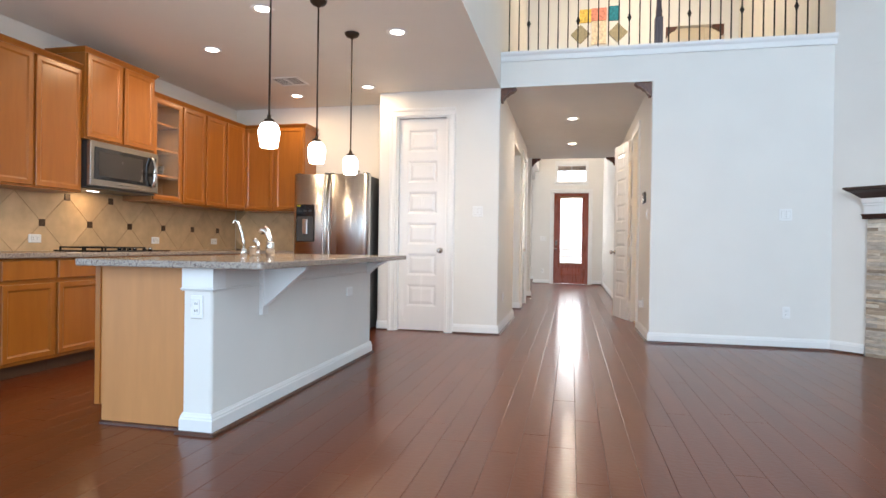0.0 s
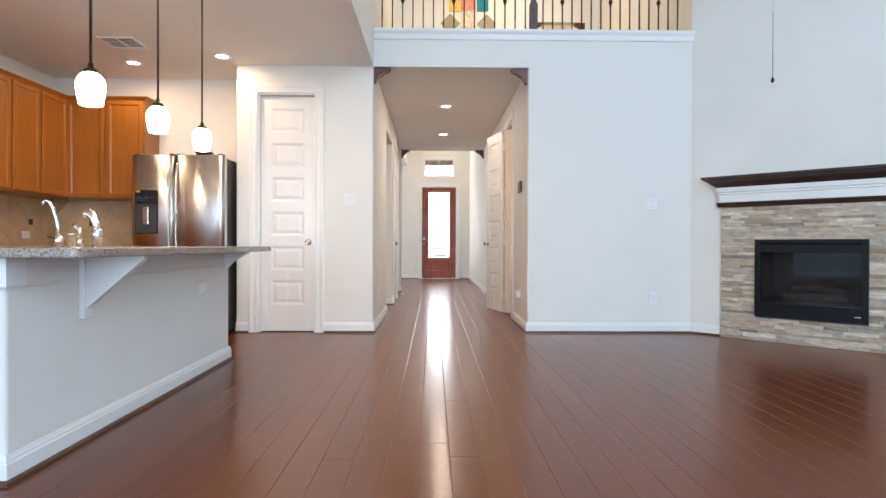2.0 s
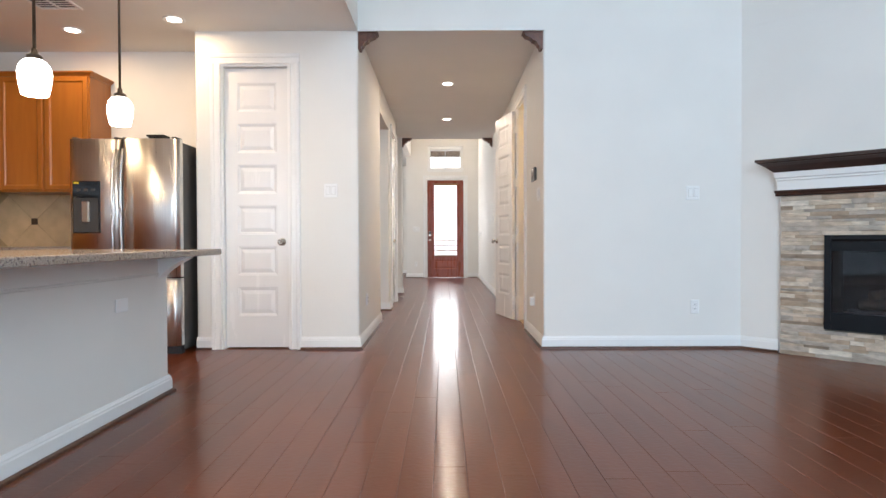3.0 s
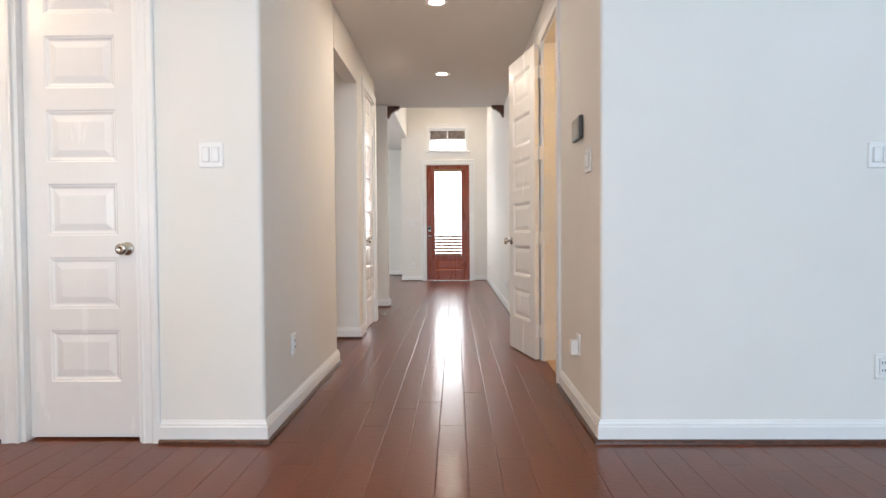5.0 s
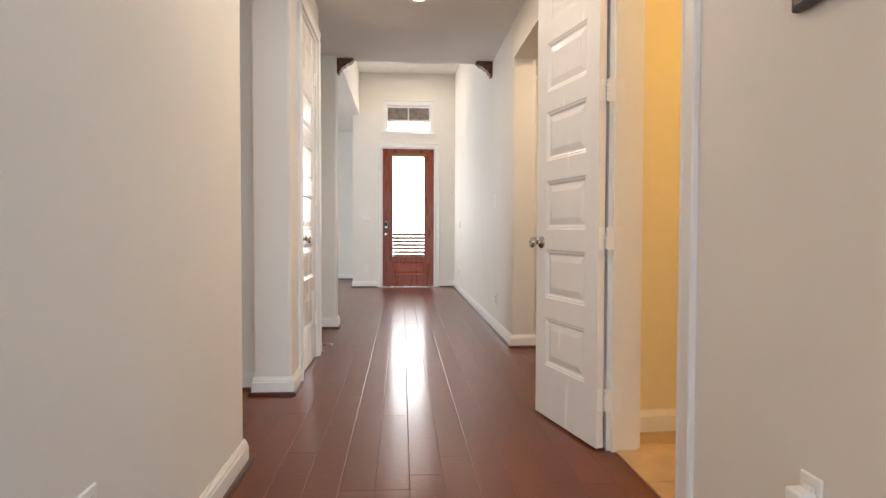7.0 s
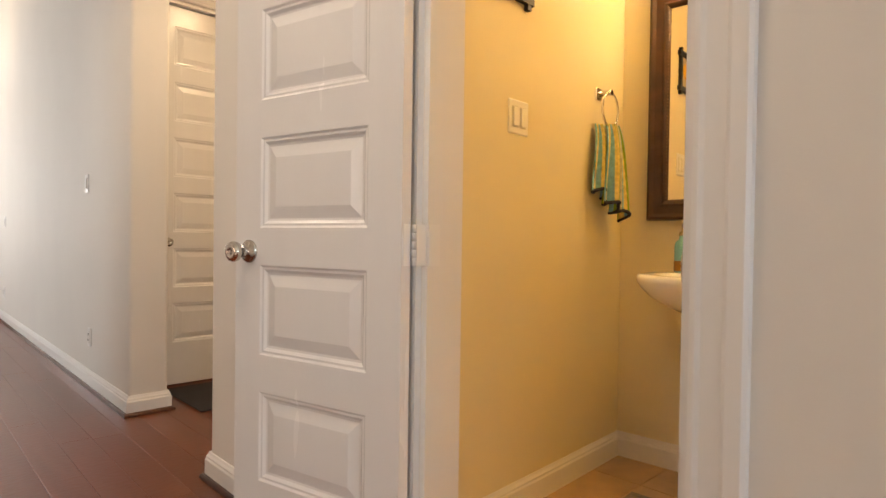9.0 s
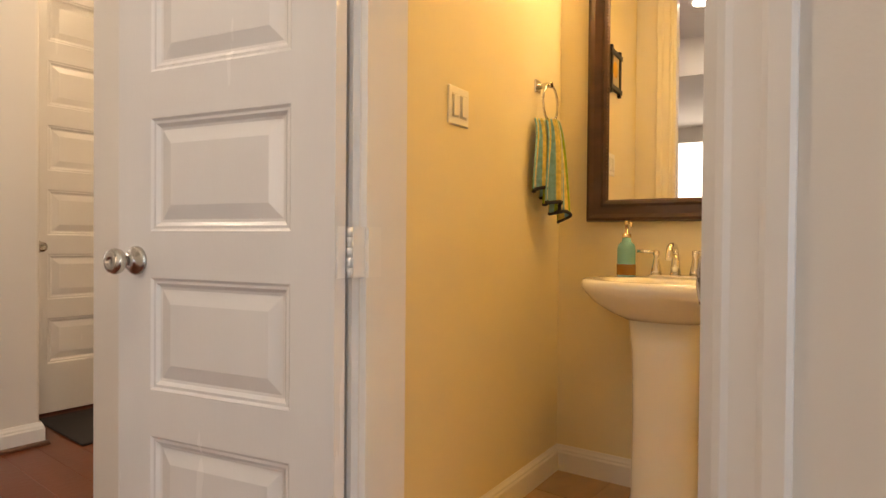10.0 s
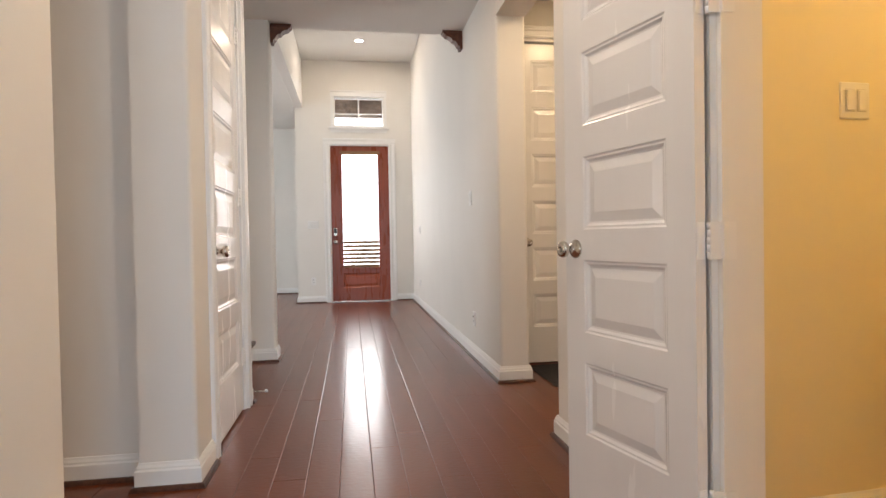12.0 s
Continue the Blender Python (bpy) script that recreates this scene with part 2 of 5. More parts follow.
    bmesh.ops.recalc_face_normals(bm, faces=fs)
    return bm


def mesh_of(name, bm, material):
    me = bpy.data.meshes.new(name)
    bm.to_mesh(me)
    bm.free()
    me.materials.append(material)
    return me


def part(name, bm, material, parent, label=""):
    ob = new(name, mesh_of(name, bm, material))
    ob.parent = parent
    if label:
        tagged(ob, label)
    return ob


def again(ob, parent, m):
    """Another part on the same mesh."""
    c = new(ob.name.split(".")[0], ob.data)
    c.parent, c.matrix_basis = parent, m
    return c


def thing(name, label, category, m=None, group=""):
    e = new(name)
    e.empty_display_size = 0.1
    if m is not None:
        e.matrix_basis = m
    return tagged(e, label, category, group)


def setting(name, bm, material, label="", category=""):
    return tagged(new(name, mesh_of(name, bm, material)), label, category, kind="structure")


# ---- plan ----
CEIL, HIGH = 2.75, 5.6
YA = 6.94            # wall with the hall opening
XL, XR = -0.46, 1.14  # hall walls
YF = 16.55           # front wall
Y2 = 12.31           # inner hall opening
W = 0.12
XK, YK = -4.05, 7.47  # kitchen walls
YS, XE = -2.6, 5.6   # south and east walls of the living room

# walls round pantry and hall
bm = bmesh.new()
prism(bm, rounded([(-1.87, YA), (-1.645, YA), (-1.645, YA + W), (-1.75, YA + W), (-1.75, YK), (-1.87, YK)], [0]), 0, CEIL)
box(bm, -1.645, -1.055, YA, YA + W, 2.465, CEIL)
prism(bm, rounded([(-1.055, YA), (XL, YA), (XL, 8.655), (XL - W, 8.655), (XL - W, YA + W), (-1.055, YA + W)], [1, 2]), 0, CEIL)
box(bm, XL - W, XL, 8.655, 9.72, 2.43, CEIL)
setting("wall_pantry", bm, PAINT, "cream painted wall with a pantry door", "wall")
bm = bmesh.new()
prism(bm, rounded([(XL, 9.72), (XL, 10.05), (XL - W, 10.05), (XL - W, 9.86), (-4.6, 9.86), (-4.6, 9.84), (-0.68, 9.84), (-0.68, 9.72)], [0]), 0, CEIL)
box(bm, XL - W, XL, 10.05, 10.80, 2.465, CEIL)
prism(bm, rounded([(XL, 10.80), (XL, 10.93), (-3.2, 10.93), (-3.2, 10.83), (XL - W, 10.83), (XL - W, 10.80)], [1]), 0, CEIL)
box(bm, -1.40, -1.30, 9.861, 10.829, 0, CEIL)
setting("wall_hall_west", bm, PAINT, "cream painted hall wall with a closet door", "wall")
bm = bmesh.new()
prism(bm, rounded([(XL, 12.13), (XL, Y2), (-4.5, Y2), (-4.5, 12.13)], [0, 1]), 0, CEIL)
box(bm, -4.5, XR, 12.19, Y2, CEIL + 0.02, 3.78)
setting("wall_stair_pier", bm, PAINT, "cream painted end wall beside the stairs", "wall")
# right of the hall: living room side, bath door, side passage
bm = bmesh.new()
prism(bm, rounded([(XR, YA), (2.85, YA), (2.85, YA + W), (XR + W, YA + W), (XR + W, 8.052), (XR, 8.052)], [0]), 0, CEIL)
box(bm, XR, XR + W, 8.052, 8.705, 2.465, CEIL)
prism(bm, rounded([(XR, 8.705), (XR + W, 8.705), (XR + W, 8.930), (2.70, 9.020), (2.70, 9.12), (XR + 0.2, 9.12), (XR + 0.2, 9.97), (XR, 9.97)], [7]), 0, CEIL)
box(bm, XR, XR + 0.2, 9.97, 11.06, 2.45, CEIL)
prism(bm, rounded([(XR, 11.06), (XR + 0.2, 11.06), (XR + 0.2, 11.52), (1.41, 11.52), (1.41, 11.64), (XR + W, 11.64), (XR + W, YF), (XR, YF)], [0, 1]), 0, CEIL)
box(bm, XR, XR + W, 12.19, YF, CEIL, 3.78)
setting("wall_hall_east", bm, PAINT, "cream painted hall wall with an open door to a bathroom", "wall")
bm = boxes((1.41, 2.17, 11.52, 11.64, 2.465, CEIL), (2.17, 2.9, 11.52, 11.64, 0, CEIL), (2.80, 2.90, 9.08, 11.52, 0, CEIL))
setting("wall_passage", bm, PAINT, "cream painted side passage wall", "wall")
wf = setting("wall_fireplace", boxes((0, 0.66, 0, 0.12, 0, CEIL), (1.50, 3.89, 0, 0.12, 0, CEIL), (0.66, 1.50, 0, 0.12, 0, 0.26), (0.66, 1.50, 0, 0.12, 0.95, CEIL)), PAINT, "white painted angled wall behind the fireplace", "wall")
wf.matrix_world = pose(2.85, YA, 0, 0, 0, -45)
# bathroom shell
BT = pose(2.60, 9.0, 0, 0, 0, 3.5) @ pose(-2.60, -8.96, 0)   # the bathroom stands a little askew
bm = boxes((2.60, 2.72, 6.95 + W, 8.958, 0, CEIL))
setting("wall_bathroom_north", boxes((XR + W + 0.014, 2.599, 8.957, 8.975, 0, CEIL)), BATHP, "cream bathroom wall with lamp yellow in its colour", "wall").matrix_world = BT
setting("wall_bathroom", bm, BATHP, "cream painted bathroom wall under warm lamp light", "wall").matrix_world = BT
setting("wall_bathroom_south", boxes((XR + W, 2.85, 7.08, 7.16, 0, CEIL)), BATHP, "cream painted bathroom wall", "wall")
# added unseen panel: keeps outdoor light from leaking under the passage door
setting("wall_passage_back", boxes((1.3, 2.9, 11.66, 11.7, 0, CEIL)), PAINT, "added unseen panel blocking light behind the passage door", "wall")
# upper living room walls and the loft
bm = boxes((XL, XR, YA, YA + 0.16, CEIL + 0.021, 3.03), (XR, 2.87, YA, YA + 0.16, CEIL + 0.0005, 3.03))
prism(bm, [(2.87, YA), (2.85, YA), (5.6, YA - 2.75), (5.6, YA - 2.60), (2.92, YA + W), (2.92, 10.6), (2.87, 10.6)], CEIL + 0.001, HIGH)
setting("wall_loft_front", bm, PAINT, "white painted two-storey wall with a loft opening", "wall")
bm = boxes((XL - W, XL, YS, 10.6, CEIL + 0.02, HIGH))
setting("wall_upper_west", bm, PAINT, "white painted upper wall over the kitchen", "wall")
bm = boxes((XL, 1.78, 10.5, 10.62, 2.95, HIGH), (2.66, 2.87, 10.5, 10.62, 2.95, HIGH), (1.78, 2.66, 10.5, 10.62, 4.59, HIGH), (1.60, 2.87, 12.4, 12.5, 2.95, HIGH), (1.60, 1.70, 10.62, 12.4, 2.95, HIGH), (2.75, 2.87, 10.62, 12.4, 2.95, HIGH))
setting("wall_loft_back", bm, PAINT, "warm lit cream loft wall", "wall")
# kitchen and outer living room walls; the south wall has window openings
bm = boxes((XK - W, XK, 2.5, YK + W, 0, CEIL), (XK - W, XK, YS, -1.6, 0, CEIL), (XK - W, XK, -1.6, 2.5, 0, 0.15), (XK - W, XK, -1.6, 2.5, 2.35, CEIL), (XK, XL - W, YK, YK + W, 0, CEIL))
setting("wall_kitchen", bm, PAINT, "cream painted kitchen wall", "wall")
bm = bmesh.new()
edges = [(XK - W, -3.45), (-1.75, 0.35), (2.05, 2.75), (4.45, XE + W)]
for a, b in edges:
    box(bm, a, b, YS - W, YS, 0, HIGH)
for a, b in ((-3.45, -1.75), (0.35, 2.05), (2.75, 4.45)):
    box(bm, a, b, YS - W, YS, 0, 0.5)
    box(bm, a, b, YS - W, YS, 2.5, 3.35 if a > 0 else HIGH)
    if a > 0:
        box(bm, a, b, YS - W, YS, 5.05, HIGH)
setting("wall_south", bm, PAINT, "white painted wall with tall windows", "wall")
setting("wall_east", boxes((XE, XE + W, YS, YA - 2.6, 0, HIGH)), PAINT, "white painted living room wall", "wall")
# front of the house
bm = boxes((-0.667, -0.155, YF, YF + 0.16, 0, 3.78), (0.785, XR + W, YF, YF + 0.16, 0, 3.78), (-0.155, 0.785, YF, YF + 0.16, 2.475, 2.76),
           (-0.155, -0.075, YF, YF + 0.16, 2.76, 3.22), (0.705, 0.785, YF, YF + 0.16, 2.76, 3.22), (-0.155, 0.785, YF, YF + 0.16, 3.22, 3.78))
setting("wall_front", bm, PAINT, "cream painted entry wall with door and transom window", "wall")
bm = boxes((-0.667, -0.547, Y2, YF, 3.04, 3.78), (-0.667, -0.547, YF + 0.16, 18.3, 0, 3.04), (-4.5, -0.547, 18.3, 18.42, 0, 3.04),
           (-4.62, -4.5, Y2, 13.8, 0, 3.04), (-4.62, -4.5, 15.8, 18.3, 0, 3.04), (-4.62, -4.5, 13.8, 15.8, 0, 0.6), (-4.62, -4.5, 13.8, 15.8, 2.6, 3.04))
setting("wall_front_room", bm, PAINT, "pale front room wall in daylight", "wall")
bm = boxes((-4.72, -4.6, 7.59, 8.4, 0, CEIL), (-4.72, -4.6, 9.35, 9.86, 0, CEIL), (-4.72, -4.6, 8.4, 9.35, 0, 0.8), (-4.72, -4.6, 8.4, 9.35, 2.5, CEIL), (-4.72, XK - W, 7.47, 7.59, 0, CEIL))
setting("wall_utility", bm, PAINT, "pale utility room wall with a window", "wall")

# ceilings
setting("ceiling_kitchen", boxes((XK - W, XL, YS, YA, CEIL, CEIL + 0.02), (XK - W, XL, YA, YK + W, CEIL, CEIL + 0.02)), CEILP, "textured off-white kitchen ceiling", "ceiling")
setting("ceiling_hall", boxes((XL, XR, YA, Y2, CEIL, CEIL + 0.02)), CEILP, "textured off-white hall ceiling", "ceiling")
setting("ceiling_utility", boxes((-4.72, XL, 7.59, 12.19, CEIL, CEIL + 0.02)), CEILP, "textured off-white utility room ceiling", "ceiling")
setting("ceiling_passage", boxes((XR, 2.9, YA + W, 11.7, CEIL, CEIL + 0.02)), CEILP, "textured off-white ceiling over bathroom and passage", "ceiling")
setting("ceiling_foyer", boxes((-0.667, XR + W, Y2 - 0.12, YF + 0.16, 3.78, 3.80), (-4.62, -0.668, Y2 + 0.001, 18.42, 3.039, 3.06)), CEILP, "textured off-white foyer ceiling", "ceiling")
setting("ceiling_living", boxes((XL - W, XE + W, YS - W, YA, HIGH, HIGH + 0.05), (XL - W, 2.92, YA, 12.5, HIGH, HIGH + 0.05)), CEILP, "white living room ceiling", "ceiling")
setting("floor_loft", boxes((XL, 2.87, YA + 0.16, 12.4, 2.90, 3.0)), mat("loft_carpet", (0.42, 0.36, 0.29), 0.9, bump=0.3), "beige loft carpet", "floor")
setting("ground", boxes((-400, 400, -400, 400, -0.6, -0.12)), mat("ground", (0.30, 0.28, 0.24), 0.9, vary=0.2), "pale ground outside", "ground")


# ---- doors, casings, baseboards ----
BASE_PROF = [(0, 0), (0.016, 0), (0.016, 0.076), (0.012, 0.083), (0.012, 0.090), (0.007, 0.099), (0.004, 0.108), (0, 0.108)]
SHOE_PROF = [(0.0165, 0), (0.033, 0), (0.031, 0.010), (0.025, 0.017), (0.0165, 0.019)]


def baseboard(runs):
    """One white skirting and one dark shoe moulding for each run: start, end, way off the wall, mitres."""
    for p0, p1, out, m0, m1 in runs:
        b = setting("baseboard", mould(bmesh.new(), BASE_PROF, (*p0, 0), (*p1, 0), out, m0, m1), TRIM, "white painted baseboard with a moulded top", "baseboard")
        s = part("shoe_moulding", mould(bmesh.new(), SHOE_PROF, (*p0, 0.0), (*p1, 0.0), out, m0, m1), SHOE, b, "dark stained shoe moulding")


S2 = 0.70711
baseboard([
    ((-1.87, YA), (-1.735, YA), (0, -1), 0, 0),
    ((-0.965, YA), (XL, YA), (0, -1), 0, 1),
    ((XL, YA), (XL, 8.655), (1, 0), 1, 1),
    ((XL, 8.655), (XL - W, 8.655), (0, 1), 1, 0),
    ((-0.68, 9.72), (XL, 9.72), (0, -1), 1, 1),
    ((-0.68, 9.84), (-0.68, 9.72), (-1, 0), 0, 1),
    ((-4.6, 9.84), (-0.70, 9.84), (0, -1), 0, 0),
    ((XL, 9.72), (XL, 9.96), (1, 0), 1, 0),
    ((XL, 10.89), (XL, 10.93), (1, 0), 0, 1),
    ((-0.66, 12.13), (XL, 12.13), (0, -1), 0, 1),
    ((XL, 12.13), (XL, Y2), (1, 0), 1, 1),
    ((XR, YA), (2.85, YA), (0, -1), 1, -0.414),
    ((2.85, YA), (2.85 + 0.30 * S2, YA - 0.30 * S2), (-1, -1), -0.414, 0),
    ((XR, 7.962), (XR, YA), (-1, 0), 0, 1),
    ((XR, 9.97), (XR, 8.795), (-1, 0), 1, 0),
    ((XR, 9.97), (XR + 0.2, 9.97), (0, 1), 1, 0),
    ((XR, YF), (XR, 11.06), (-1, 0), -1, 1),
    ((XR, 11.06), (XR + 0.2, 11.06), (0, -1), 1, 1),
    ((XR + 0.2, 11.06), (XR + 0.2, 11.50), (1, 0), 1, 0),
    ((-0.667, YF), (-0.235, YF), (0, -1), 1, 0),
    ((0.865, YF), (XR, YF), (0, -1), 0, -1),
    ((-0.667, 18.3), (-0.667, YF + 0.16), (-1, 0), 0, 0),
    ((-4.5, 18.3), (-0.667, 18.3), (0, -1), 0, 0),
])
for p0, p1, out, m0, m1 in (((XR + W - 0.02, 8.96), (2.60, 8.96), (0, -1), 0, -1), ((2.60, 8.96), (2.60, 7.16), (-1, 0), -1, 0)):
    b = setting("baseboard", mould(bmesh.new(), BASE_PROF, (*p0, 0.009), (*p1, 0.009), out, m0, m1), TRIM, "white painted bathroom baseboard", "baseboard")
    b.matrix_world = BT

CASE_PROF = [(0, 0), (0.018, 0), (0.020, 0.010), (0.015, 0.018), (0.015, 0.050), (0.021, 0.058), (0.021, 0.082), (0.016, 0.088), (0, 0.088)]


def casing_side(bm, h, sign, depth_sign=-1, w=0.088):
    """One upright casing strip: stands on the floor from the opening's edge outward, lying on the plane y = 0."""
    pts = [(sign * u, depth_sign * o) for o, u in CASE_PROF]
    prism(bm, pts, 0, h)


def doorway(name, label, m, width, h, depth, extra_h=0.0, both=False):
    """White casing and jambs for an opening from x = 0 to width in a wall whose face is y = 0 and back y = depth."""
    e = tagged(thing(name, label, "door frame", m), kind="structure")
    for face, dsg in ((0, -1), (depth, 1)) if both else ((0, -1),):
        for x, sg in ((-0.004, -1), (width + 0.004, 1)):
            bm = bmesh.new()
            casing_side(bm, h + 0.004, sg, dsg)
            part("casing", bm, TRIM, e).matrix_basis = pose(x, face, 0)
        bm = bmesh.new()
        prof = [(o, u) for o, u in CASE_PROF]
        mould(bm, prof, (-0.092, face, h + 0.004), (width + 0.092, face, h + 0.004), (0, dsg))
        part("head_casing", bm, TRIM, e)
    part("jamb", boxes((-0.004, 0.016, 0.001, depth - 0.001, 0, h)), TRIM, e)
    part("jamb", boxes((width - 0.016, width + 0.004, 0.001, depth - 0.001, 0, h)), TRIM, e)
    part("head_jamb", boxes((0.016, width - 0.016, 0.001, depth - 0.001, h - 0.016, h + 0.004)), TRIM, e)
    return e


def panel_rings(bm, w, h, y, s):
    """One moulded field: rings going in from the rim at depth y (s: +1 or -1 is the way into the leaf)."""
    steps = [(0, 0), (0.006, 0.004), (0.012, 0.004), (0.020, 0.010), (0.026, 0.011), (0.058, 0.003), (0.060, 0.003)]
    rings = []
    for i, d in steps:
        rings.append([bm.verts.new((x, y + s * d, z)) for x, z in ((i, i), (w - i, i), (w - i, h - i), (i, h - i))])
    fs = []
    for a, b in zip(rings, rings[1:]):
        for k in range(4):
            fs.append(bm.faces.new((a[k], a[(k + 1) % 4], b[(k + 1) % 4], b[k])))
    fs.append(bm.faces.new(rings[-1]))
    return fs


PANEL_H, PANEL_PITCH, PANEL_0 = 0.252, 0.3565, 0.272


def panel_door(name, label, m, w, h=2.43, group="white panel doors"):
    """Six-panel leaf: hinge edge at x = 0, leaf to x = w, its faces at y = 0 and 0.035."""
    e = thing(name, label, "door", m, group)
    t, side = 0.035, 0.105
    zs = [0] + [z for k in range(6) for z in (PANEL_0 + k * PANEL_PITCH, PANEL_0 + k * PANEL_PITCH + PANEL_H)] + [h]
    bm = bmesh.new()
    for y in (0, t):
        cols = [0, side, w - side, w]
        for j in range(len(zs) - 1):
            for i in range(3):
                if i == 1 and j % 2 == 1:
                    continue
                bm.faces.new([bm.verts.new((x, y, z)) for x, z in ((cols[i], zs[j]), (cols[i + 1], zs[j]), (cols[i + 1], zs[j + 1]), (cols[i], zs[j + 1]))])
    for x0, z0, x1, z1 in ((0, 0, w, 0), (w, 0, w, h), (w, h, 0, h), (0, h, 0, 0)):
        bm.faces.new([bm.verts.new(c) for c in ((x0, 0, z0), (x1, 0, z1), (x1, t, z1), (x0, t, z0))])
    bmesh.ops.remove_doubles(bm, verts=bm.verts, dist=1e-5)
    bmesh.ops.recalc_face_normals(bm, faces=bm.faces)
    part("slab", bm, DOORW, e)
    bm = bmesh.new()
    panel_rings(bm, w - 2 * side, PANEL_H, 0, 1)
    panel_rings(bm, w - 2 * side, PANEL_H, t, -1)
    bmesh.ops.remove_doubles(bm, verts=bm.verts, dist=1e-6)
    bmesh.ops.recalc_face_normals(bm, faces=bm.faces)
    first = part("panel", bm, DOORW, e)
    first.matrix_basis = pose(side, 0, PANEL_0)
    for k in range(1, 6):
        again(first, e, pose(side, 0, PANEL_0 + k * PANEL_PITCH))
    return e


KNOB = [(0, 0), (0.033, 0), (0.033, 0.004), (0.028, 0.010), (0.014, 0.013), (0.011, 0.020), (0.011, 0.034), (0.018, 0.038), (0.027, 0.046), (0.029, 0.055), (0.026, 0.063), (0.018, 0.067), (0.009, 0.068), (0.008, 0.066), (0, 0.066)]


def knobs(e, x, z, t=0.035, material=None):
    for y, rx in ((0, 90), (t, -90)):
        k = part("knob", lathe(bmesh.new(), KNOB, 24), material or NICKEL, e, "satin nickel round door knob")
        k.matrix_basis = pose(x, y, z, rx)


def hinges(e, zs, y=0.0):
    for z in zs:
        bm = boxes((-0.040, -0.004, y - 0.003, y, z - 0.05, z + 0.05), (0.004, 0.040, y - 0.003, y, z - 0.05, z + 0.05))
        for k in range(5):
            z0 = z - 0.05 + 0.02 * k
            lathe(bm, [(0, z0), (0.0065, z0), (0.0065, z0 + 0.019), (0, z0 + 0.019)], 10, pose(0, y - 0.005, 0))
        for sx in (-0.026, 0.026):
            for sz in (-0.035, 0, 0.035):
                lathe(bm, [(0.004, 0), (0.003, 0.001), (0, 0.001)], 8, pose(sx, y - 0.003, z + sz, 90))
        part("hinge", bm, PLATE, e, "white painted butt hinge")


doorway("door_1", "white moulded casing round the pantry door", pose(-1.645, YA, 0), 0.59, 2.465, W)
d = panel_door("pantry_door", "closed white six-panel pantry door with nickel knob", pose(-1.055 - 0.018, YA + 0.075, 0.012, 0, 0, 180), 0.554)
knobs(d, 0.06, 0.92)
doorway("door_2", "white moulded casing round the closet door", pose(XL, 10.05, 0, 0, 0, 90), 0.75, 2.465, W)
d = panel_door("closet_door", "closed white six-panel closet door in the hall", pose(XL - 0.012, 10.782, 0.012, 0, 0, -90) @ Matrix.Diagonal((1, -1, 1, 1)), 0.714)
knobs(d, 0.654, 0.92)
hinges(d, (0.30, 1.22, 2.14), 0.0)
doorway("door_3", "white moulded casing round the bathroom doorway", pose(XR, 8.705, 0, 0, 0, -90), 0.653, 2.465, W, both=True)
d = panel_door("bathroom_door", "white six-panel bathroom door swung open into the hall", pose(XR - 0.032, 8.714, 0.012, 0, 0, 103.5), 0.60)
knobs(d, 0.54, 0.918)
dm = d.matrix_basis.copy()
for z in (0.22, 0.945, 1.60, 2.22):
    bm = boxes((-0.003, -0.0005, 0.004, 0.031, z - 0.05, z + 0.05))
    plate_bm = boxes((XR + 0.004, XR + 0.040, 8.6865, 8.6890, z - 0.038, z + 0.062), (XR - 0.030, XR + 0.004, 8.6935, 8.6960, z - 0.038, z + 0.062))
    bmesh.ops.transform(plate_bm, matrix=dm.inverted(), verts=plate_bm.verts)
    for k in range(5):
        z0 = z - 0.05 + 0.02 * k
        lathe(bm, [(0, z0), (0.0065, z0), (0.0065, z0 + 0.019), (0, z0 + 0.019)], 10, pose(-0.008, -0.004, 0))
    h = part("hinge", bm, PLATE, d, "white painted butt hinge")
    part("hinge_leaf", plate_bm, PLATE, h)
doorway("door_4", "white moulded casing round the passage door", pose(1.41, 11.52, 0), 0.76, 2.465, W)
d = panel_door("passage_door", "closed white six-panel door at the end of a side passage", pose(2.152, 11.595, 0.012, 0, 0, 180), 0.724)
knobs(d, 0.664, 0.92)


# ---- kitchen ----
def speckle(name, stops, scale, rough):
    m = bpy.data.materials.new(name)
    m.use_nodes = True
    nt = m.node_tree
    b = nt.nodes["Principled BSDF"]
    b.inputs["Roughness"].default_value = rough
    geo = nt.nodes.new("ShaderNodeNewGeometry")
    nz = nt.nodes.new("ShaderNodeTexNoise")
    nz.inputs["Scale"].default_value, nz.inputs["Detail"].default_value, nz.inputs["Roughness"].default_value = scale, 6.0, 0.75
    vo = nt.nodes.new("ShaderNodeTexVoronoi")
    vo.inputs["Scale"].default_value = scale * 1.6
    mix = nt.nodes.new("ShaderNodeMath")
    mix.operation = "MULTIPLY_ADD"
    mix.inputs[1].default_value = 0.35
    ramp = nt.nodes.new("ShaderNodeValToRGB")
    ramp.color_ramp.interpolation = "LINEAR"
    els = ramp.color_ramp.elements
    els[0].position, els[0].color = stops[0][0], (*stops[0][1], 1)
    els[1].position, els[1].color = stops[-1][0], (*stops[-1][1], 1)
    for p, c in stops[1:-1]:
        els.new(p).color = (*c, 1)
    nt.links.new(geo.outputs["Position"], nz.inputs["Vector"])
    nt.links.new(geo.outputs["Position"], vo.inputs["Vector"])
    nt.links.new(vo.outputs["Distance"], mix.inputs[0])
    nt.links.new(nz.outputs["Fac"], mix.inputs[2])
    nt.links.new(mix.outputs[0], ramp.inputs[0])
    nt.links.new(ramp.outputs[0], b.inputs["Base Color"])
    return m


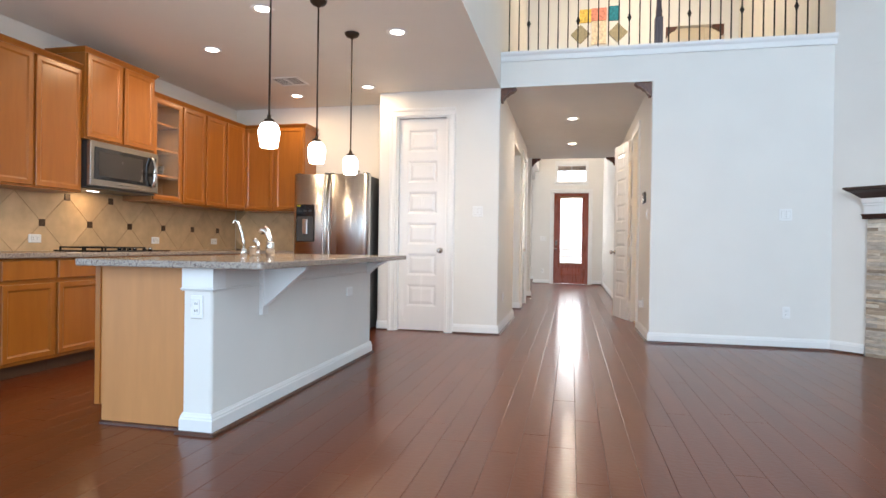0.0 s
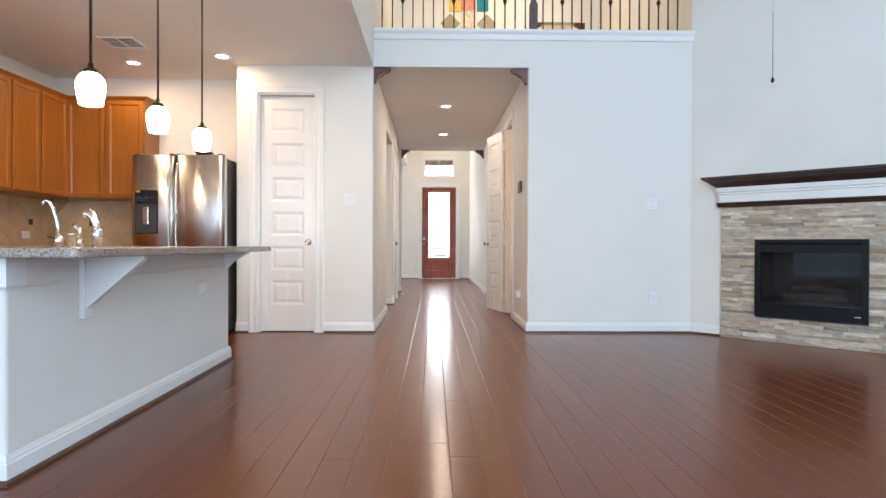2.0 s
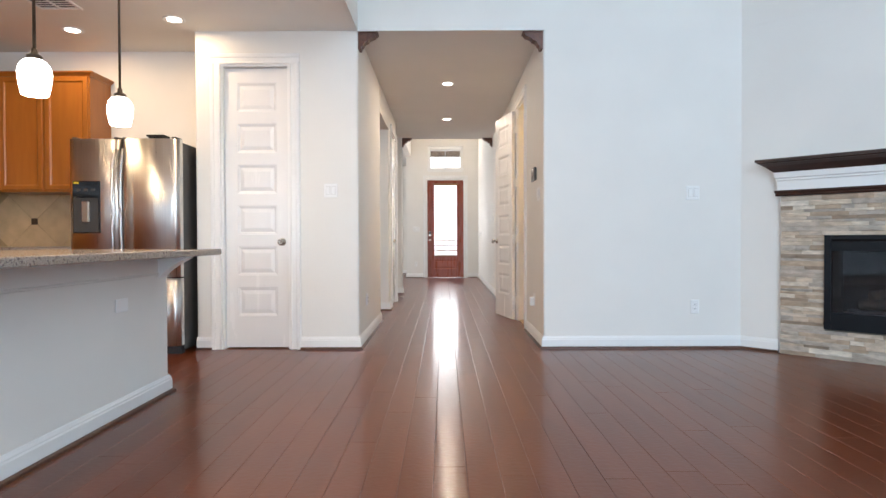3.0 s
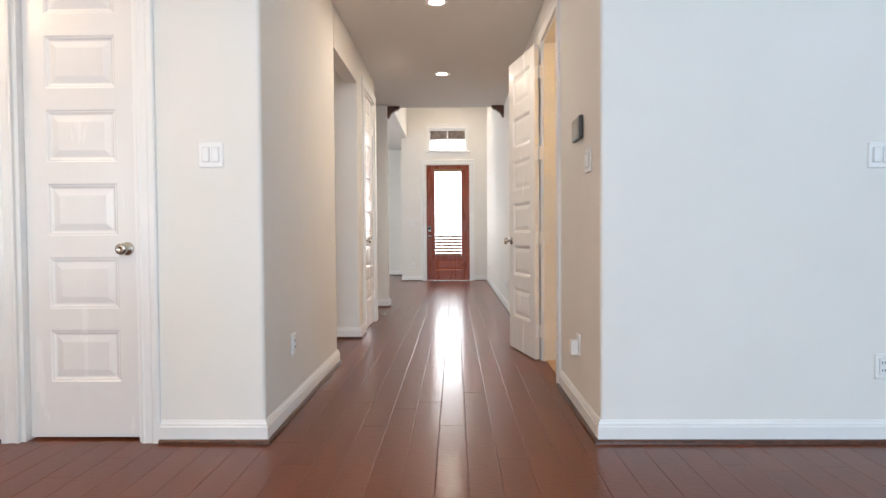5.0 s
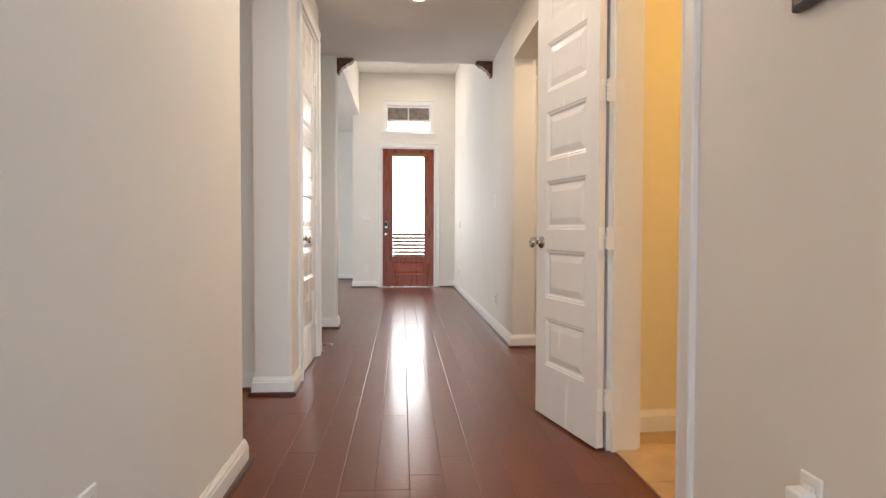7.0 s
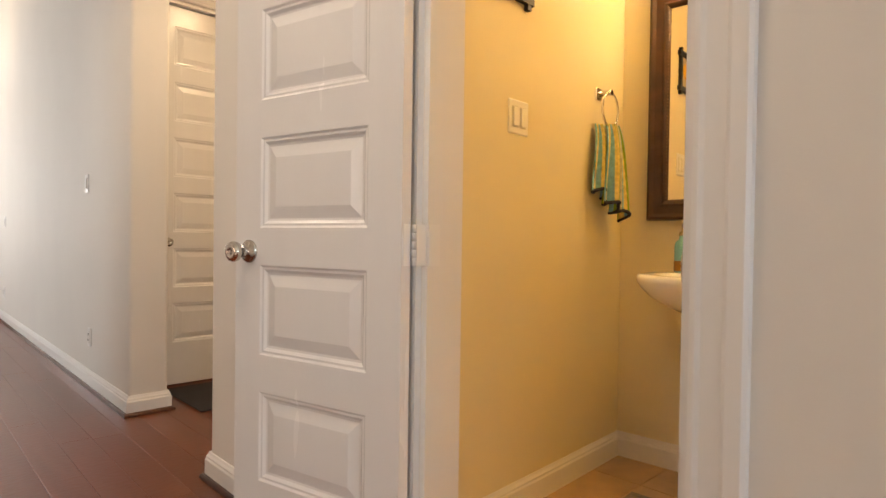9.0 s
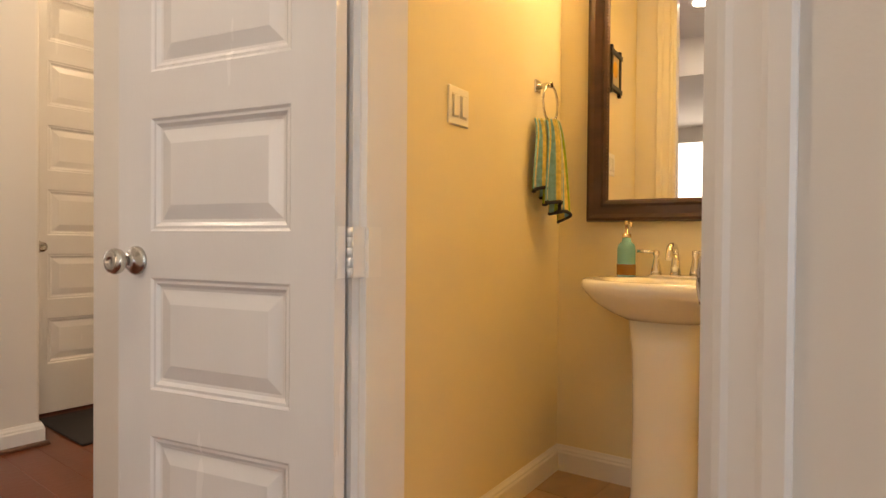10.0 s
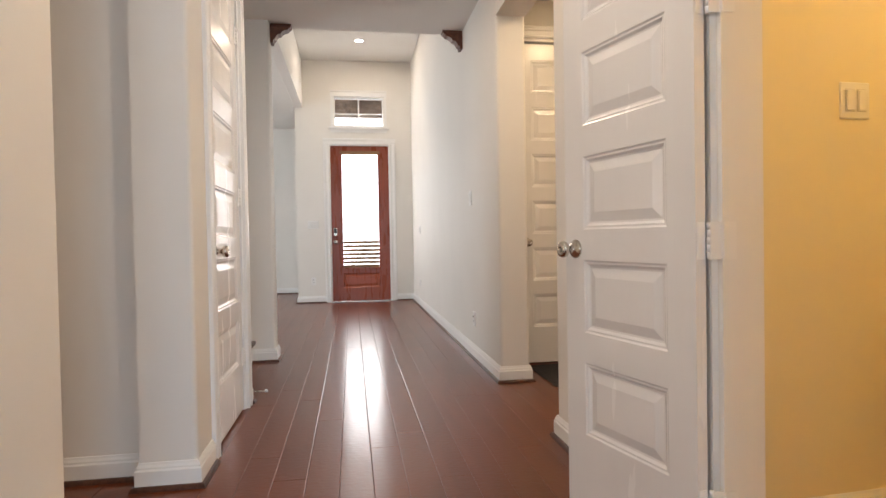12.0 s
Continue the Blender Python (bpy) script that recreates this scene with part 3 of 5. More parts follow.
GRANITE = speckle("speckled_granite", [(0.42, (0.04, 0.028, 0.024)), (0.52, (0.19, 0.135, 0.10)), (0.60, (0.32, 0.25, 0.20)), (0.68, (0.46, 0.40, 0.34)), (0.78, (0.15, 0.11, 0.095))], 70, 0.14)
TILE = mat("travertine_tile", (0.56, 0.385, 0.215), 0.42, vary=0.12, scale=9, bump=0.15, bscale=60, obrand=0.08)
GROUT = mat("grout", (0.40, 0.27, 0.14), 0.9)
DECO = mat("bronze_inset", (0.10, 0.06, 0.035), 0.4, metal=0.5)
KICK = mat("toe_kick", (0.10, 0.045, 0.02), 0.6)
INSIDE = mat("cabinet_interior", (0.30, 0.15, 0.06), 0.6)


def cab_door(e, x, z, w, h, name="door", glass=False):
    """Framed cabinet door in front of the plane y = 0, with a recessed field."""
    f, t = 0.052, 0.02
    bm = bmesh.new()
    steps = [(0.0, -t + 0.004), (0.004, -t), (f - 0.014, -t), (f - 0.008, -t + 0.004), (f, -t + 0.009)]
    outer = [[bm.verts.new((x + a, y, z + b)) for a, b in ((i, i), (w - i, i), (w - i, h - i), (i, h - i))] for i, y in [(0, -0.001)] + steps]
    for a, b in zip(outer, outer[1:]):
        for k in range(4):
            bm.faces.new((a[k], a[(k + 1) % 4], b[(k + 1) % 4], b[k]))
    bmesh.ops.recalc_face_normals(bm, faces=bm.faces)
    d = part(name, bm, MAPLE, e)
    if glass:
        g = part("pane", boxes((x + f - 0.002, x + w - f + 0.002, -0.012, -0.008, z + f - 0.002, z + h - f + 0.002)), GLASS, d, "clear glass pane")
        g.visible_shadow = False
    else:
        part("panel", boxes((x + f - 0.003, x + w - f + 0.003, -t + 0.009, -t + 0.014, z + f - 0.003, z + h - f + 0.003)), MAPLE, d)
    return d


CROWN = [(0, -0.014), (0.008, -0.014), (0.010, -0.006), (0.016, 0.001), (0.028, 0.014), (0.034, 0.017), (0.036, 0.026), (0, 0.026)]


def upper_cabinet(label, m, w, z0, h, depth, doors, glass=False, ends=(0.0, 0.0), crown=True, name="wall_cabinet"):
    e = thing(name, label, "cabinet", m, "honey maple kitchen cabinets")
    if glass:
        part("body", boxes((0, 0.018, 0, depth, z0, z0 + h), (w - 0.018, w, 0, depth, z0, z0 + h), (0.018, w - 0.018, 0, depth, z0, z0 + 0.018),
                           (0.018, w - 0.018, 0, depth, z0 + h - 0.018, z0 + h), (0.018, w - 0.018, depth - 0.01, depth, z0 + 0.018, z0 + h - 0.018)), INSIDE, e)
        for k in (1, 2, 3):
            part("shelf", boxes((0.02, w - 0.02, 0.03, depth - 0.012, z0 + k * h / 4, z0 + k * h / 4 + 0.018)), MAPLE, e)
    else:
        part("body", boxes((0, w, 0.0, depth, z0, z0 + h)), MAPLE, e)
    dw = w / doors
    for k in range(doors):
        cab_door(e, k * dw + 0.014, z0 + 0.016, dw - 0.028, h - 0.036, glass=glass)
    if crown:
        bm = bmesh.new()
        mould(bm, CROWN, (0, 0, z0 + h), (w, 0, z0 + h), (0, -1), ends[0], ends[1])
        if ends[0]:
            mould(bm, CROWN, (0, depth, z0 + h), (0, 0, z0 + h), (-1, 0), 0, 1)
        if ends[1]:
            mould(bm, CROWN, (w, 0, z0 + h), (w, depth, z0 + h), (1, 0), 1, 0)
        part("crown", bm, MAPLE, e)
    return e


XU, UB, UH = -3.72, 1.39, 1.05
AL = "honey maple wall cabinet with framed doors over the counter"
upper_cabinet(AL, pose(XU, 2.80, 0, 0, 0, 90), 0.92, UB, UH, 0.329, 2)
upper_cabinet(AL, pose(XU, 3.721, 0, 0, 0, 90), 0.905, UB, UH, 0.329, 2)
upper_cabinet("raised honey maple cabinet above the microwave", pose(XU + 0.045, 4.61, 0, 0, 0, 90), 0.83, 1.85, 0.735, 0.374, 2, ends=(1.0, 1.0))
upper_cabinet("honey maple cabinet with a glass door and shelves", pose(XU, 5.464, 0, 0, 0, 90), 0.455, UB, UH, 0.329, 1, glass=True)
upper_cabinet(AL, pose(XU, 5.920, 0, 0, 0, 90), 0.80, UB, UH, 0.329, 2)
upper_cabinet(AL, pose(XU, 6.721, 0, 0, 0, 90), 0.418, UB, UH, 0.329, 1)
upper_cabinet("honey maple corner wall cabinet beside the fridge", pose(-3.719, 7.14, 0), 0.82, UB, UH, 0.329, 2, ends=(0.0, 1.0))
for i, (yy, zz) in enumerate(((5.60, 1.673), (5.68, 1.673), (5.77, 1.673))):
    b = tagged(new("drinking_glass", mesh_of("drinking_glass", lathe(bmesh.new(), [(0, 0), (0.027, 0), (0.033, 0.10), (0.031, 0.10), (0.025, 0.006), (0, 0.006)], 16), DARKGREY)), "small dark drinking glass on a cabinet shelf", "glass", "glasses in the cabinet")
    b.location = (-3.86, yy, zz)

# base cabinets
YB = 0.855


def base_cabinet(label, m, w, drawers=1):
    e = thing("base_cabinet", label, "cabinet", m, "honey maple kitchen cabinets")
    part("body", boxes((0, w, 0, 0.57, 0.10, YB)), MAPLE, e)
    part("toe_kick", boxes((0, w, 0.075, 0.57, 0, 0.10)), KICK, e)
    dw = w / drawers
    for k in range(drawers):
        part("drawer", box(bmesh.new(), k * dw + 0.012, (k + 1) * dw - 0.012, -0.02, -0.001, 0.70, 0.838, r=0.004, seg=1), MAPLE, e)
        cab_door(e, k * dw + 0.014, 0.125, dw - 0.028, 0.545)
    return e


BL = "honey maple base cabinet with drawer and framed door"
for y0, w, n in ((2.80, 0.90, 2), (3.701, 0.449, 1), (4.151, 0.449, 1), (4.601, 0.90, 2), (5.502, 0.45, 1), (5.953, 0.45, 1), (6.404, 0.45, 1)):
    base_cabinet(BL, pose(-3.475, y0, 0, 0, 0, 90), w, n)
base_cabinet(BL, pose(-3.40, 6.90, 0), 0.565, 1)

CT0, CT1 = 0.857, 0.895
bm = boxes((XK + 0.001, -3.43, 2.80, YK - 0.001, CT0, CT1), r=0.006)
box(bm, -3.43, -2.83, 6.86, YK - 0.001, CT0, CT1, r=0.006)
tagged(new("worktop", mesh_of("worktop", bm, GRANITE)), "speckled brown granite worktop on maple cabinets", "worktop")

# backsplash of diagonal tiles with small bronze insets
def clip(poly, axis, val, keep_less):
    out = []
    for i, p in enumerate(poly):
        q = poly[(i + 1) % len(poly)]
        a, b = (p[axis] <= val) == keep_less or p[axis] == val, (q[axis] <= val) == keep_less or q[axis] == val
        if a:
            out.append(p)
        if a != b:
            t = (val - p[axis]) / (q[axis] - p[axis])
            out.append(tuple(p[k] + t * (q[k] - p[k]) for k in (0, 1)))
    return out


def backsplash(label, m, length, off, top_decos):
    """On the plane y = 0, from x = 0 to length, z from the worktop to the cabinets."""
    e = tagged(thing("backsplash", label, "backsplash", m), kind="structure")
    z0, z1, half = CT1 + 0.001, 1.438, 0.25
    part("grout", boxes((0, length, -0.004, -0.001, z0, z1)), GROUT, e)
    g = half - 0.0035
    for j in range(-1, 3):
        for i in range(-1, int(length / half) + 2):
            cx, cz = off + i * half, 1.135 + (j * half)
            if (i + j) % 2 == 0:
                continue
            poly = [(cx + g, cz), (cx, cz + g), (cx - g, cz), (cx, cz - g)]
            for axis, val, less in ((0, 0.0, False), (0, length, True), (1, z0, False), (1, z1, True)):
                if poly:
                    poly = clip(poly, axis, val, less)
            if len(poly) < 3:
                continue
            bm = bmesh.new()
            a = [bm.verts.new((x, -0.008, z)) for x, z in poly]
            b = [bm.verts.new((x, -0.004, z)) for x, z in poly]
            bm.faces.new(a)
            for k in range(len(poly)):
                bm.faces.new((a[k], a[(k + 1) % len(poly)], b[(k + 1) % len(poly)], b[k]))
            bmesh.ops.recalc_face_normals(bm, faces=bm.faces)
            part("tile", bm, TILE, e)
    rows = [(off + 2 * i * half, 1.135) for i in range(0, 12)] + [(off + (2 * i + 1) * half, 1.37) for i in top_decos]
    for x, z in rows:
        if 0.04 < x < length - 0.04:
            bm = boxes((x - 0.03, x + 0.03, -0.011, -0.005, z - 0.03, z + 0.03))
            for k in (-1, 0, 1):
                box(bm, x - 0.025, x + 0.025, -0.015, -0.011, z + k * 0.018 - 0.006, z + k * 0.018 + 0.006)
            part("inset", bm, DECO, e, "small bronze tile inset")
    return e


backsplash("beige diagonal stone tile backsplash with bronze insets", pose(XK, 2.80, 0, 0, 0, 90), 4.66, 0.26, (3, 4))
backsplash("beige diagonal stone tile backsplash beside the fridge", pose(XK + 0.01, YK, 0), 1.22, 0.40, ())


def plate(name, label, m, kind="outlet", gangs=1, category="outlet"):
    """Wall plate standing out from the plane y = 0 towards -y, centred at the origin."""
    e = thing(name, label, category, m, "white wall plates")
    w = 0.072 + 0.046 * (gangs - 1)
    part("cover", box(bmesh.new(), -w / 2, w / 2, -0.009, -0.0005, -0.060, 0.060, r=0.004, seg=1), PLATE, e)
    for g in range(gangs):
        x = (g - (gangs - 1) / 2) * 0.046
        if kind == "switch":
            # grey rim behind the rocker draws its shadow edge
            part("gap_shade", boxes((x - 0.0185, x + 0.0185, -0.0102, -0.0091, -0.0365, 0.0365)), PLATE_GAP_SHADE, e)
            part("rocker", box(bmesh.new(), x - 0.0155, x + 0.0155, -0.0155, -0.0104, -0.0335, 0.0335, r=0.003, seg=1), PLATE, e)
        elif kind == "outlet":
            # grey rim behind the receptacle draws its shadow edge
            part("gap_shade", boxes((x - 0.0190, x + 0.0190, -0.0102, -0.0091, -0.0380, 0.0380)), PLATE_GAP_SHADE, e)
            part("receptacle", box(bmesh.new(), x - 0.017, x + 0.017, -0.012, -0.0104, -0.036, 0.036, r=0.002, seg=1), PLATE, e)
            for sx in (-0.006, 0.006):
                for sz in (-0.018, 0.018):
                    part("slot", boxes((x + sx - 0.0015, x + sx + 0.0015, -0.0135, -0.012, sz - 0.006, sz + 0.006)), DARKGREY, e)
    return e


for yy in (4.49, 5.93, 6.98):
    plate("wall_outlet", "white outlet on the tiled backsplash", pose(XK + 0.0085, yy, 1.0, 0, 90, 90))
plate("wall_outlet", "white outlet on the tiled backsplash", pose(-3.13, YK - 0.0085, 1.0, 0, 90, 0))

# microwave
e = thing("microwave", "stainless over-range microwave with dark glass door", "microwave", pose(-3.645, 4.635, 1.445, 0, 0, 90))
mw, mh = 0.82, 0.395
part("body", boxes((0, mw, 0.03, 0.40, 0, mh)), DARKGREY, e)
d = part("door", box(bmesh.new(), 0, mw, -0.012, 0.029, 0.012, mh, r=0.006), STEELD, e)
part("window", box(bmesh.new(), 0.040, mw - 0.030, -0.017, -0.0125, 0.070, mh - 0.050, r=0.002, seg=1), BLACKGL, d, "dark glass window")
part("screen", boxes((0.085, mw - 0.215, -0.0185, -0.0172, 0.100, mh - 0.085)), mat("oven_screen", (0.035, 0.030, 0.028), 0.25), d, "dark perforated window screen")
pts = [(mw - 0.105, -0.017 - 0.050 * math.sin(math.pi * k / 12) ** 0.7, 0.060 + (mh - 0.10) * k / 12) for k in range(13)]
part("handle", tube(bmesh.new(), pts, 0.015, 12), CHROME, d, "curved chrome handle")
part("keypad", boxes((mw - 0.072, mw - 0.042, -0.0185, -0.0172, 0.10, mh - 0.10)), DARKGREY, d)
part("underside", boxes((0.02, mw - 0.02, 0.0, 0.38, -0.008, -0.0005)), DARKGREY, e)
part("task_light", boxes((0.28, 0.38, 0.26, 0.30, -0.0100, -0.0082)), LAMPG, e)
area("task_lamp", (-3.86, 4.96, 1.425), (-3.93, 4.96, 0), 0.10, 0.10, 1.6, (1.0, 0.66, 0.30))

# cooktop
e = thing("cooktop", "black gas cooktop with iron grates and knobs", "cooktop", pose(-3.75, 5.05, CT1))
part("glass_top", box(bmesh.new(), -0.25, 0.25, -0.42, 0.42, 0.0005, 0.012, r=0.003, seg=1), BLACKGL, e)
for yy in (-0.26, 0.0):
    bm = bmesh.new()
    for k in range(4):
        box(bm, -0.22 + k * 0.14, -0.205 + k * 0.14, yy - 0.125, yy + 0.125, 0.028, 0.040)
    box(bm, -0.22, 0.215, yy - 0.125, yy - 0.112, 0.028, 0.040)
    box(bm, -0.22, 0.215, yy + 0.112, yy + 0.125, 0.028, 0.040)
    for sx in (-0.215, 0.208):
        for sy in (-0.118, 0.118):
            box(bm, sx - 0.006, sx + 0.006, yy + sy - 0.006, yy + sy + 0.006, 0.012, 0.028)
    part("grate", bm, BLACKM, e, "cast iron grate")
for k in range(5):
    kn = part("knob", lathe(bmesh.new(), [(0, 0.012), (0.02, 0.012), (0.019, 0.030), (0.015, 0.036), (0, 0.036)], 14), CHROME, e)
    kn.location = (-0.17 + 0.085 * k, 0.24 + 0.03 * (k % 2), 0)

# fridge
FX0, FX1, FY, FH = -2.81, -1.90, 6.69, 1.785
e = thing("refrigerator", "stainless french-door refrigerator with ice dispenser", "refrigerator", pose(FX0, FY, 0))
fw = FX1 - FX0
part("body", boxes((0.005, fw - 0.005, 0.075, 0.76, 0.03, FH - 0.02)), DARKGREY, e, "dark grey cabinet side")
part("base_grille", boxes((0.02, fw - 0.02, 0.06, 0.12, 0.0, 0.06)), DARKGREY, e)
sp = 0.425


def curved_door(x0, x1, z0, z1, bulge=0.018, n=14):
    """A door front that bows out a little, with rounded edges."""
    bm = bmesh.new()
    plan = []
    for k in range(n + 1):
        u = k / n
        edge = min(u, 1 - u) * (x1 - x0)
        lip = 0.02 * (1 - min(1, edge / 0.02)) ** 2
        plan.append((x0 + u * (x1 - x0), -bulge * math.sin(math.pi * u) + lip))
    prism(bm, plan + [(x1, 0.07), (x0, 0.07)], z0, z1)
    for f in bm.faces:
        f.smooth = abs(f.normal.z) < 0.5 and f.normal.y < -0.2
    return bm


ld = part("door", curved_door(0, sp - 0.002, 0.645, FH), STEEL, e)
rd = part("door", curved_door(sp + 0.002, fw, 0.645, FH), STEEL, e)
dr = part("freezer_drawer", curved_door(0, fw, 0.075, 0.635), STEEL, e)
part("dispenser", box(bmesh.new(), 0.04, 0.27, -0.022, 0.0, 1.01, 1.44, r=0.006, seg=1), BLACKGL, ld, "black ice and water dispenser")
part("dispenser_tray", boxes((0.055, 0.255, -0.026, -0.022, 1.02, 1.30)), DARKGREY, ld)
part("spout", box(bmesh.new(), 0.13, 0.19, -0.05, -0.026, 1.10, 1.27, r=0.008), STEEL, ld)
part("sticker", boxes((0.055, 0.095, -0.0235, -0.022, 1.415, 1.432)), mat("yellow_sticker", (0.85, 0.65, 0.03), 0.5), ld, "small yellow energy sticker")
for k in range(3):
    part("button", boxes((0.075 + 0.06 * k, 0.11 + 0.06 * k, -0.0245, -0.022, 1.355, 1.375)), DARKGREY, ld)
for x, dd in ((sp - 0.035, ld), (sp + 0.035, rd)):
    pts = [(x, -0.015 - 0.055 * math.sin(math.pi * k / 14) ** 0.6, 0.72 + 0.98 * k / 14) for k in range(15)]
    part("handle", tube(bmesh.new(), pts, 0.012, 12), STEEL, dd, "long curved steel handle")
pts = [(0.10 + 0.71 * k / 14, -0.020 - 0.05 * math.sin(math.pi * k / 14) ** 0.6, 0.565) for k in range(15)]
part("handle", tube(bmesh.new(), pts, 0.012, 12), STEEL, dr)
for x in (0.03, sp - 0.05, sp + 0.02, fw - 0.06):
    part("hinge_cap", box(bmesh.new(), x, x + 0.04, 0.0, 0.10, FH + 0.0, FH + 0.016, r=0.004, seg=1), DARKGREY, e)
e = thing("trivet", "small black iron trivet standing on the refrigerator", "trivet", pose(-2.22, 7.0, FH - 0.02))
for k in range(4):
    part("foot", boxes((-0.06 + 0.036 * k, -0.05 + 0.036 * k, -0.05, 0.05, 0, 0.085)), BLACKM, e)
part("top", boxes((-0.075, 0.075, -0.06, 0.06, 0.085, 0.10)), BLACKM, e)

# island
e = thing("kitchen_island", "kitchen island with white half wall and maple end panel", "island", pose(-1.85, 4.3, 0))
IX0, IX1, IY0, IY1, IZ = -2.165, -1.45, 3.13, 5.53, 0.855


def L(x0, x1, y0, y1, z0, z1):
    return (x0 + 1.85, x1 + 1.85, y0 - 4.3, y1 - 4.3, z0, z1)


bm = bmesh.new()
prism(bm, [(x + 1.85, y - 4.3) for x, y in rounded([(-1.61, IY0), (IX1, IY0), (IX1, IY1), (-1.61, IY1)], [1, 2], 0.02)], 0, IZ)
part("half_wall", bm, PAINT, e)
part("cabinet_body", boxes(L(IX0 + 0.02, -1.611, IY0 + 0.06, IY1 - 0.02, 0.10, IZ), L(IX0 + 0.085, -1.611, IY0 + 0.06, IY1 - 0.02, 0, 0.10)), MAPLE, e)
bm = bmesh.new()
prof = [(-0.315, 0.105), (-0.29, 0.105), (-0.29, 0.0), (0.238, 0.0), (0.238, IZ), (-0.315, IZ)]
a = [bm.verts.new((x, IY0 + 0.035 - 4.3, z)) for x, z in prof]
b = [bm.verts.new((x, IY0 + 0.059 - 4.3, z)) for x, z in prof]
bm.faces.new(a), bm.faces.new(b[::-1])
for k in range(6):
    bm.faces.new((a[k], b[k], b[(k + 1) % 6], a[(k + 1) % 6]))
bmesh.ops.recalc_face_normals(bm, faces=bm.faces)
part("end_panel", bm, MAPLE_END, e, "light maple veneer end panel")
part("corner_strip", boxes(L(IX0 - 0.012, IX0 + 0.019, IY0 + 0.025, IY0 + 0.06, 0.105, IZ)), MAPLE, e)
part("shoe_moulding", mould(bmesh.new(), [(0, 0), (0.016, 0), (0.013, 0.012), (0, 0.018)], (-0.29, IY0 + 0.035 - 4.3, 0), (0.225, IY0 + 0.035 - 4.3, 0), (0, -1)), SHOE, e)
CAP = [(0, 0), (0.010, 0.0), (0.016, 0.010), (0.010, 0.018), (0.010, 0.118), (0, 0.118)]
bm = bmesh.new()
zc = IZ - 0.118
mould(bm, CAP, (-1.61 + 1.85, IY0 - 4.3, zc), (IX1 + 1.85, IY0 - 4.3, zc), (0, -1), 1, 1)
mould(bm, CAP, (IX1 + 1.85, IY0 - 4.3, zc), (IX1 + 1.85, IY0 + 0.10 - 4.3, zc), (1, 0), 1, 0)
mould(bm, CAP, (-1.61 + 1.85, IY0 + 0.035 - 4.3, zc), (-1.61 + 1.85, IY0 - 4.3, zc), (-1, 0), 0, 1)
part("pilaster_cap", bm, TRIM, e)
part("trim_line", mould(bmesh.new(), [(0, 0), (0.008, 0.004), (0.008, 0.012), (0, 0.016)], (IX1 + 1.85, IY0 + 0.10 - 4.3, zc), (IX1 + 1.85, IY1 - 4.3, zc), (1, 0)), PAINT, e)
bm = bmesh.new()
sh = bmesh.new()
for p0, p1, out, m0, m1 in (((-1.61, IY0), (IX1, IY0), (0, -1), 1, 1), ((IX1, IY0), (IX1, IY1), (1, 0), 1, 1), ((IX1, IY1), (-1.61, IY1), (0, 1), 1, 0), ((-1.61, IY0 + 0.035), (-1.61, IY0), (-1, 0), 0, 1)):
    q0, q1 = (p0[0] + 1.85, p0[1] - 4.3, 0), (p1[0] + 1.85, p1[1] - 4.3, 0)
    mould(bm, BASE_PROF, q0, q1, out, m0, m1)
    if out != (-1, 0):
        mould(sh, SHOE_PROF, q0, q1, out, m0, m1)
part("baseboard", bm, TRIM, e)
part("shoe_moulding", sh, SHOE, e)


def corbel(yy, out, drop, half, bow):
    """White corbel web under the overhang; bow: how hollow its lower edge is."""
    prof = [(0.001, IZ - 0.0005), (out, IZ - 0.0005), (out, IZ - 0.016)]
    for q in range(1, 11):
        u = q / 10
        prof.append((out * (1 - u) + 0.001 - bow * math.sin(math.pi * u), IZ - 0.016 - (drop - 0.016) * u))
    bm = bmesh.new()
    a = [bm.verts.new((IX1 + 1.85 + o, yy - 4.3 - half, z)) for o, z in prof]
    b = [bm.verts.new((IX1 + 1.85 + o, yy - 4.3 + half, z)) for o, z in prof]
    bm.faces.new(a), bm.faces.new(b[::-1])
    for q in range(len(prof)):
        bm.faces.new((a[q], b[q], b[(q + 1) % len(prof)], a[(q + 1) % len(prof)]))
    bmesh.ops.recalc_face_normals(bm, faces=bm.faces)
    return bm


part("corbel_plate", boxes(L(IX1 + 0.001, IX1 + 0.024, 3.585, 3.655, 0.565, IZ), r=0.003), TRIM, e)
part("corbel", corbel(3.62, 0.285, 0.262, 0.020, 0.0), TRIM, e, "white triangular corbel under the overhang")
part("corbel", corbel(5.46, 0.17, 0.135, 0.05, 0.022), TRIM, e, "small hollow white corbel at the island end")
bm = bmesh.new()
prism(bm, rounded([(-2.225, 3.055), (-1.13, 3.055), (-1.13, 5.60), (-2.225, 5.60)], [0, 1, 2, 3], 0.03), IZ + 0.0005, 0.893)
bmesh.ops.bevel(bm, geom=[ed for ed in bm.edges if abs(ed.verts[0].co.z - ed.verts[1].co.z) < 1e-6], offset=0.007, segments=2, profile=0.5, affect="EDGES")
tagged(new("island_top", mesh_of("island_top", bm, GRANITE)), "speckled brown granite slab overhanging the island", "worktop")
plate("wall_outlet", "white outlet on the island pilaster", pose(-1.535, IY0, 0.655))
plate("wall_outlet", "white blank plate on the island half wall", pose(IX1, 5.0, 0.60, 0, 90, 90), kind="blank")

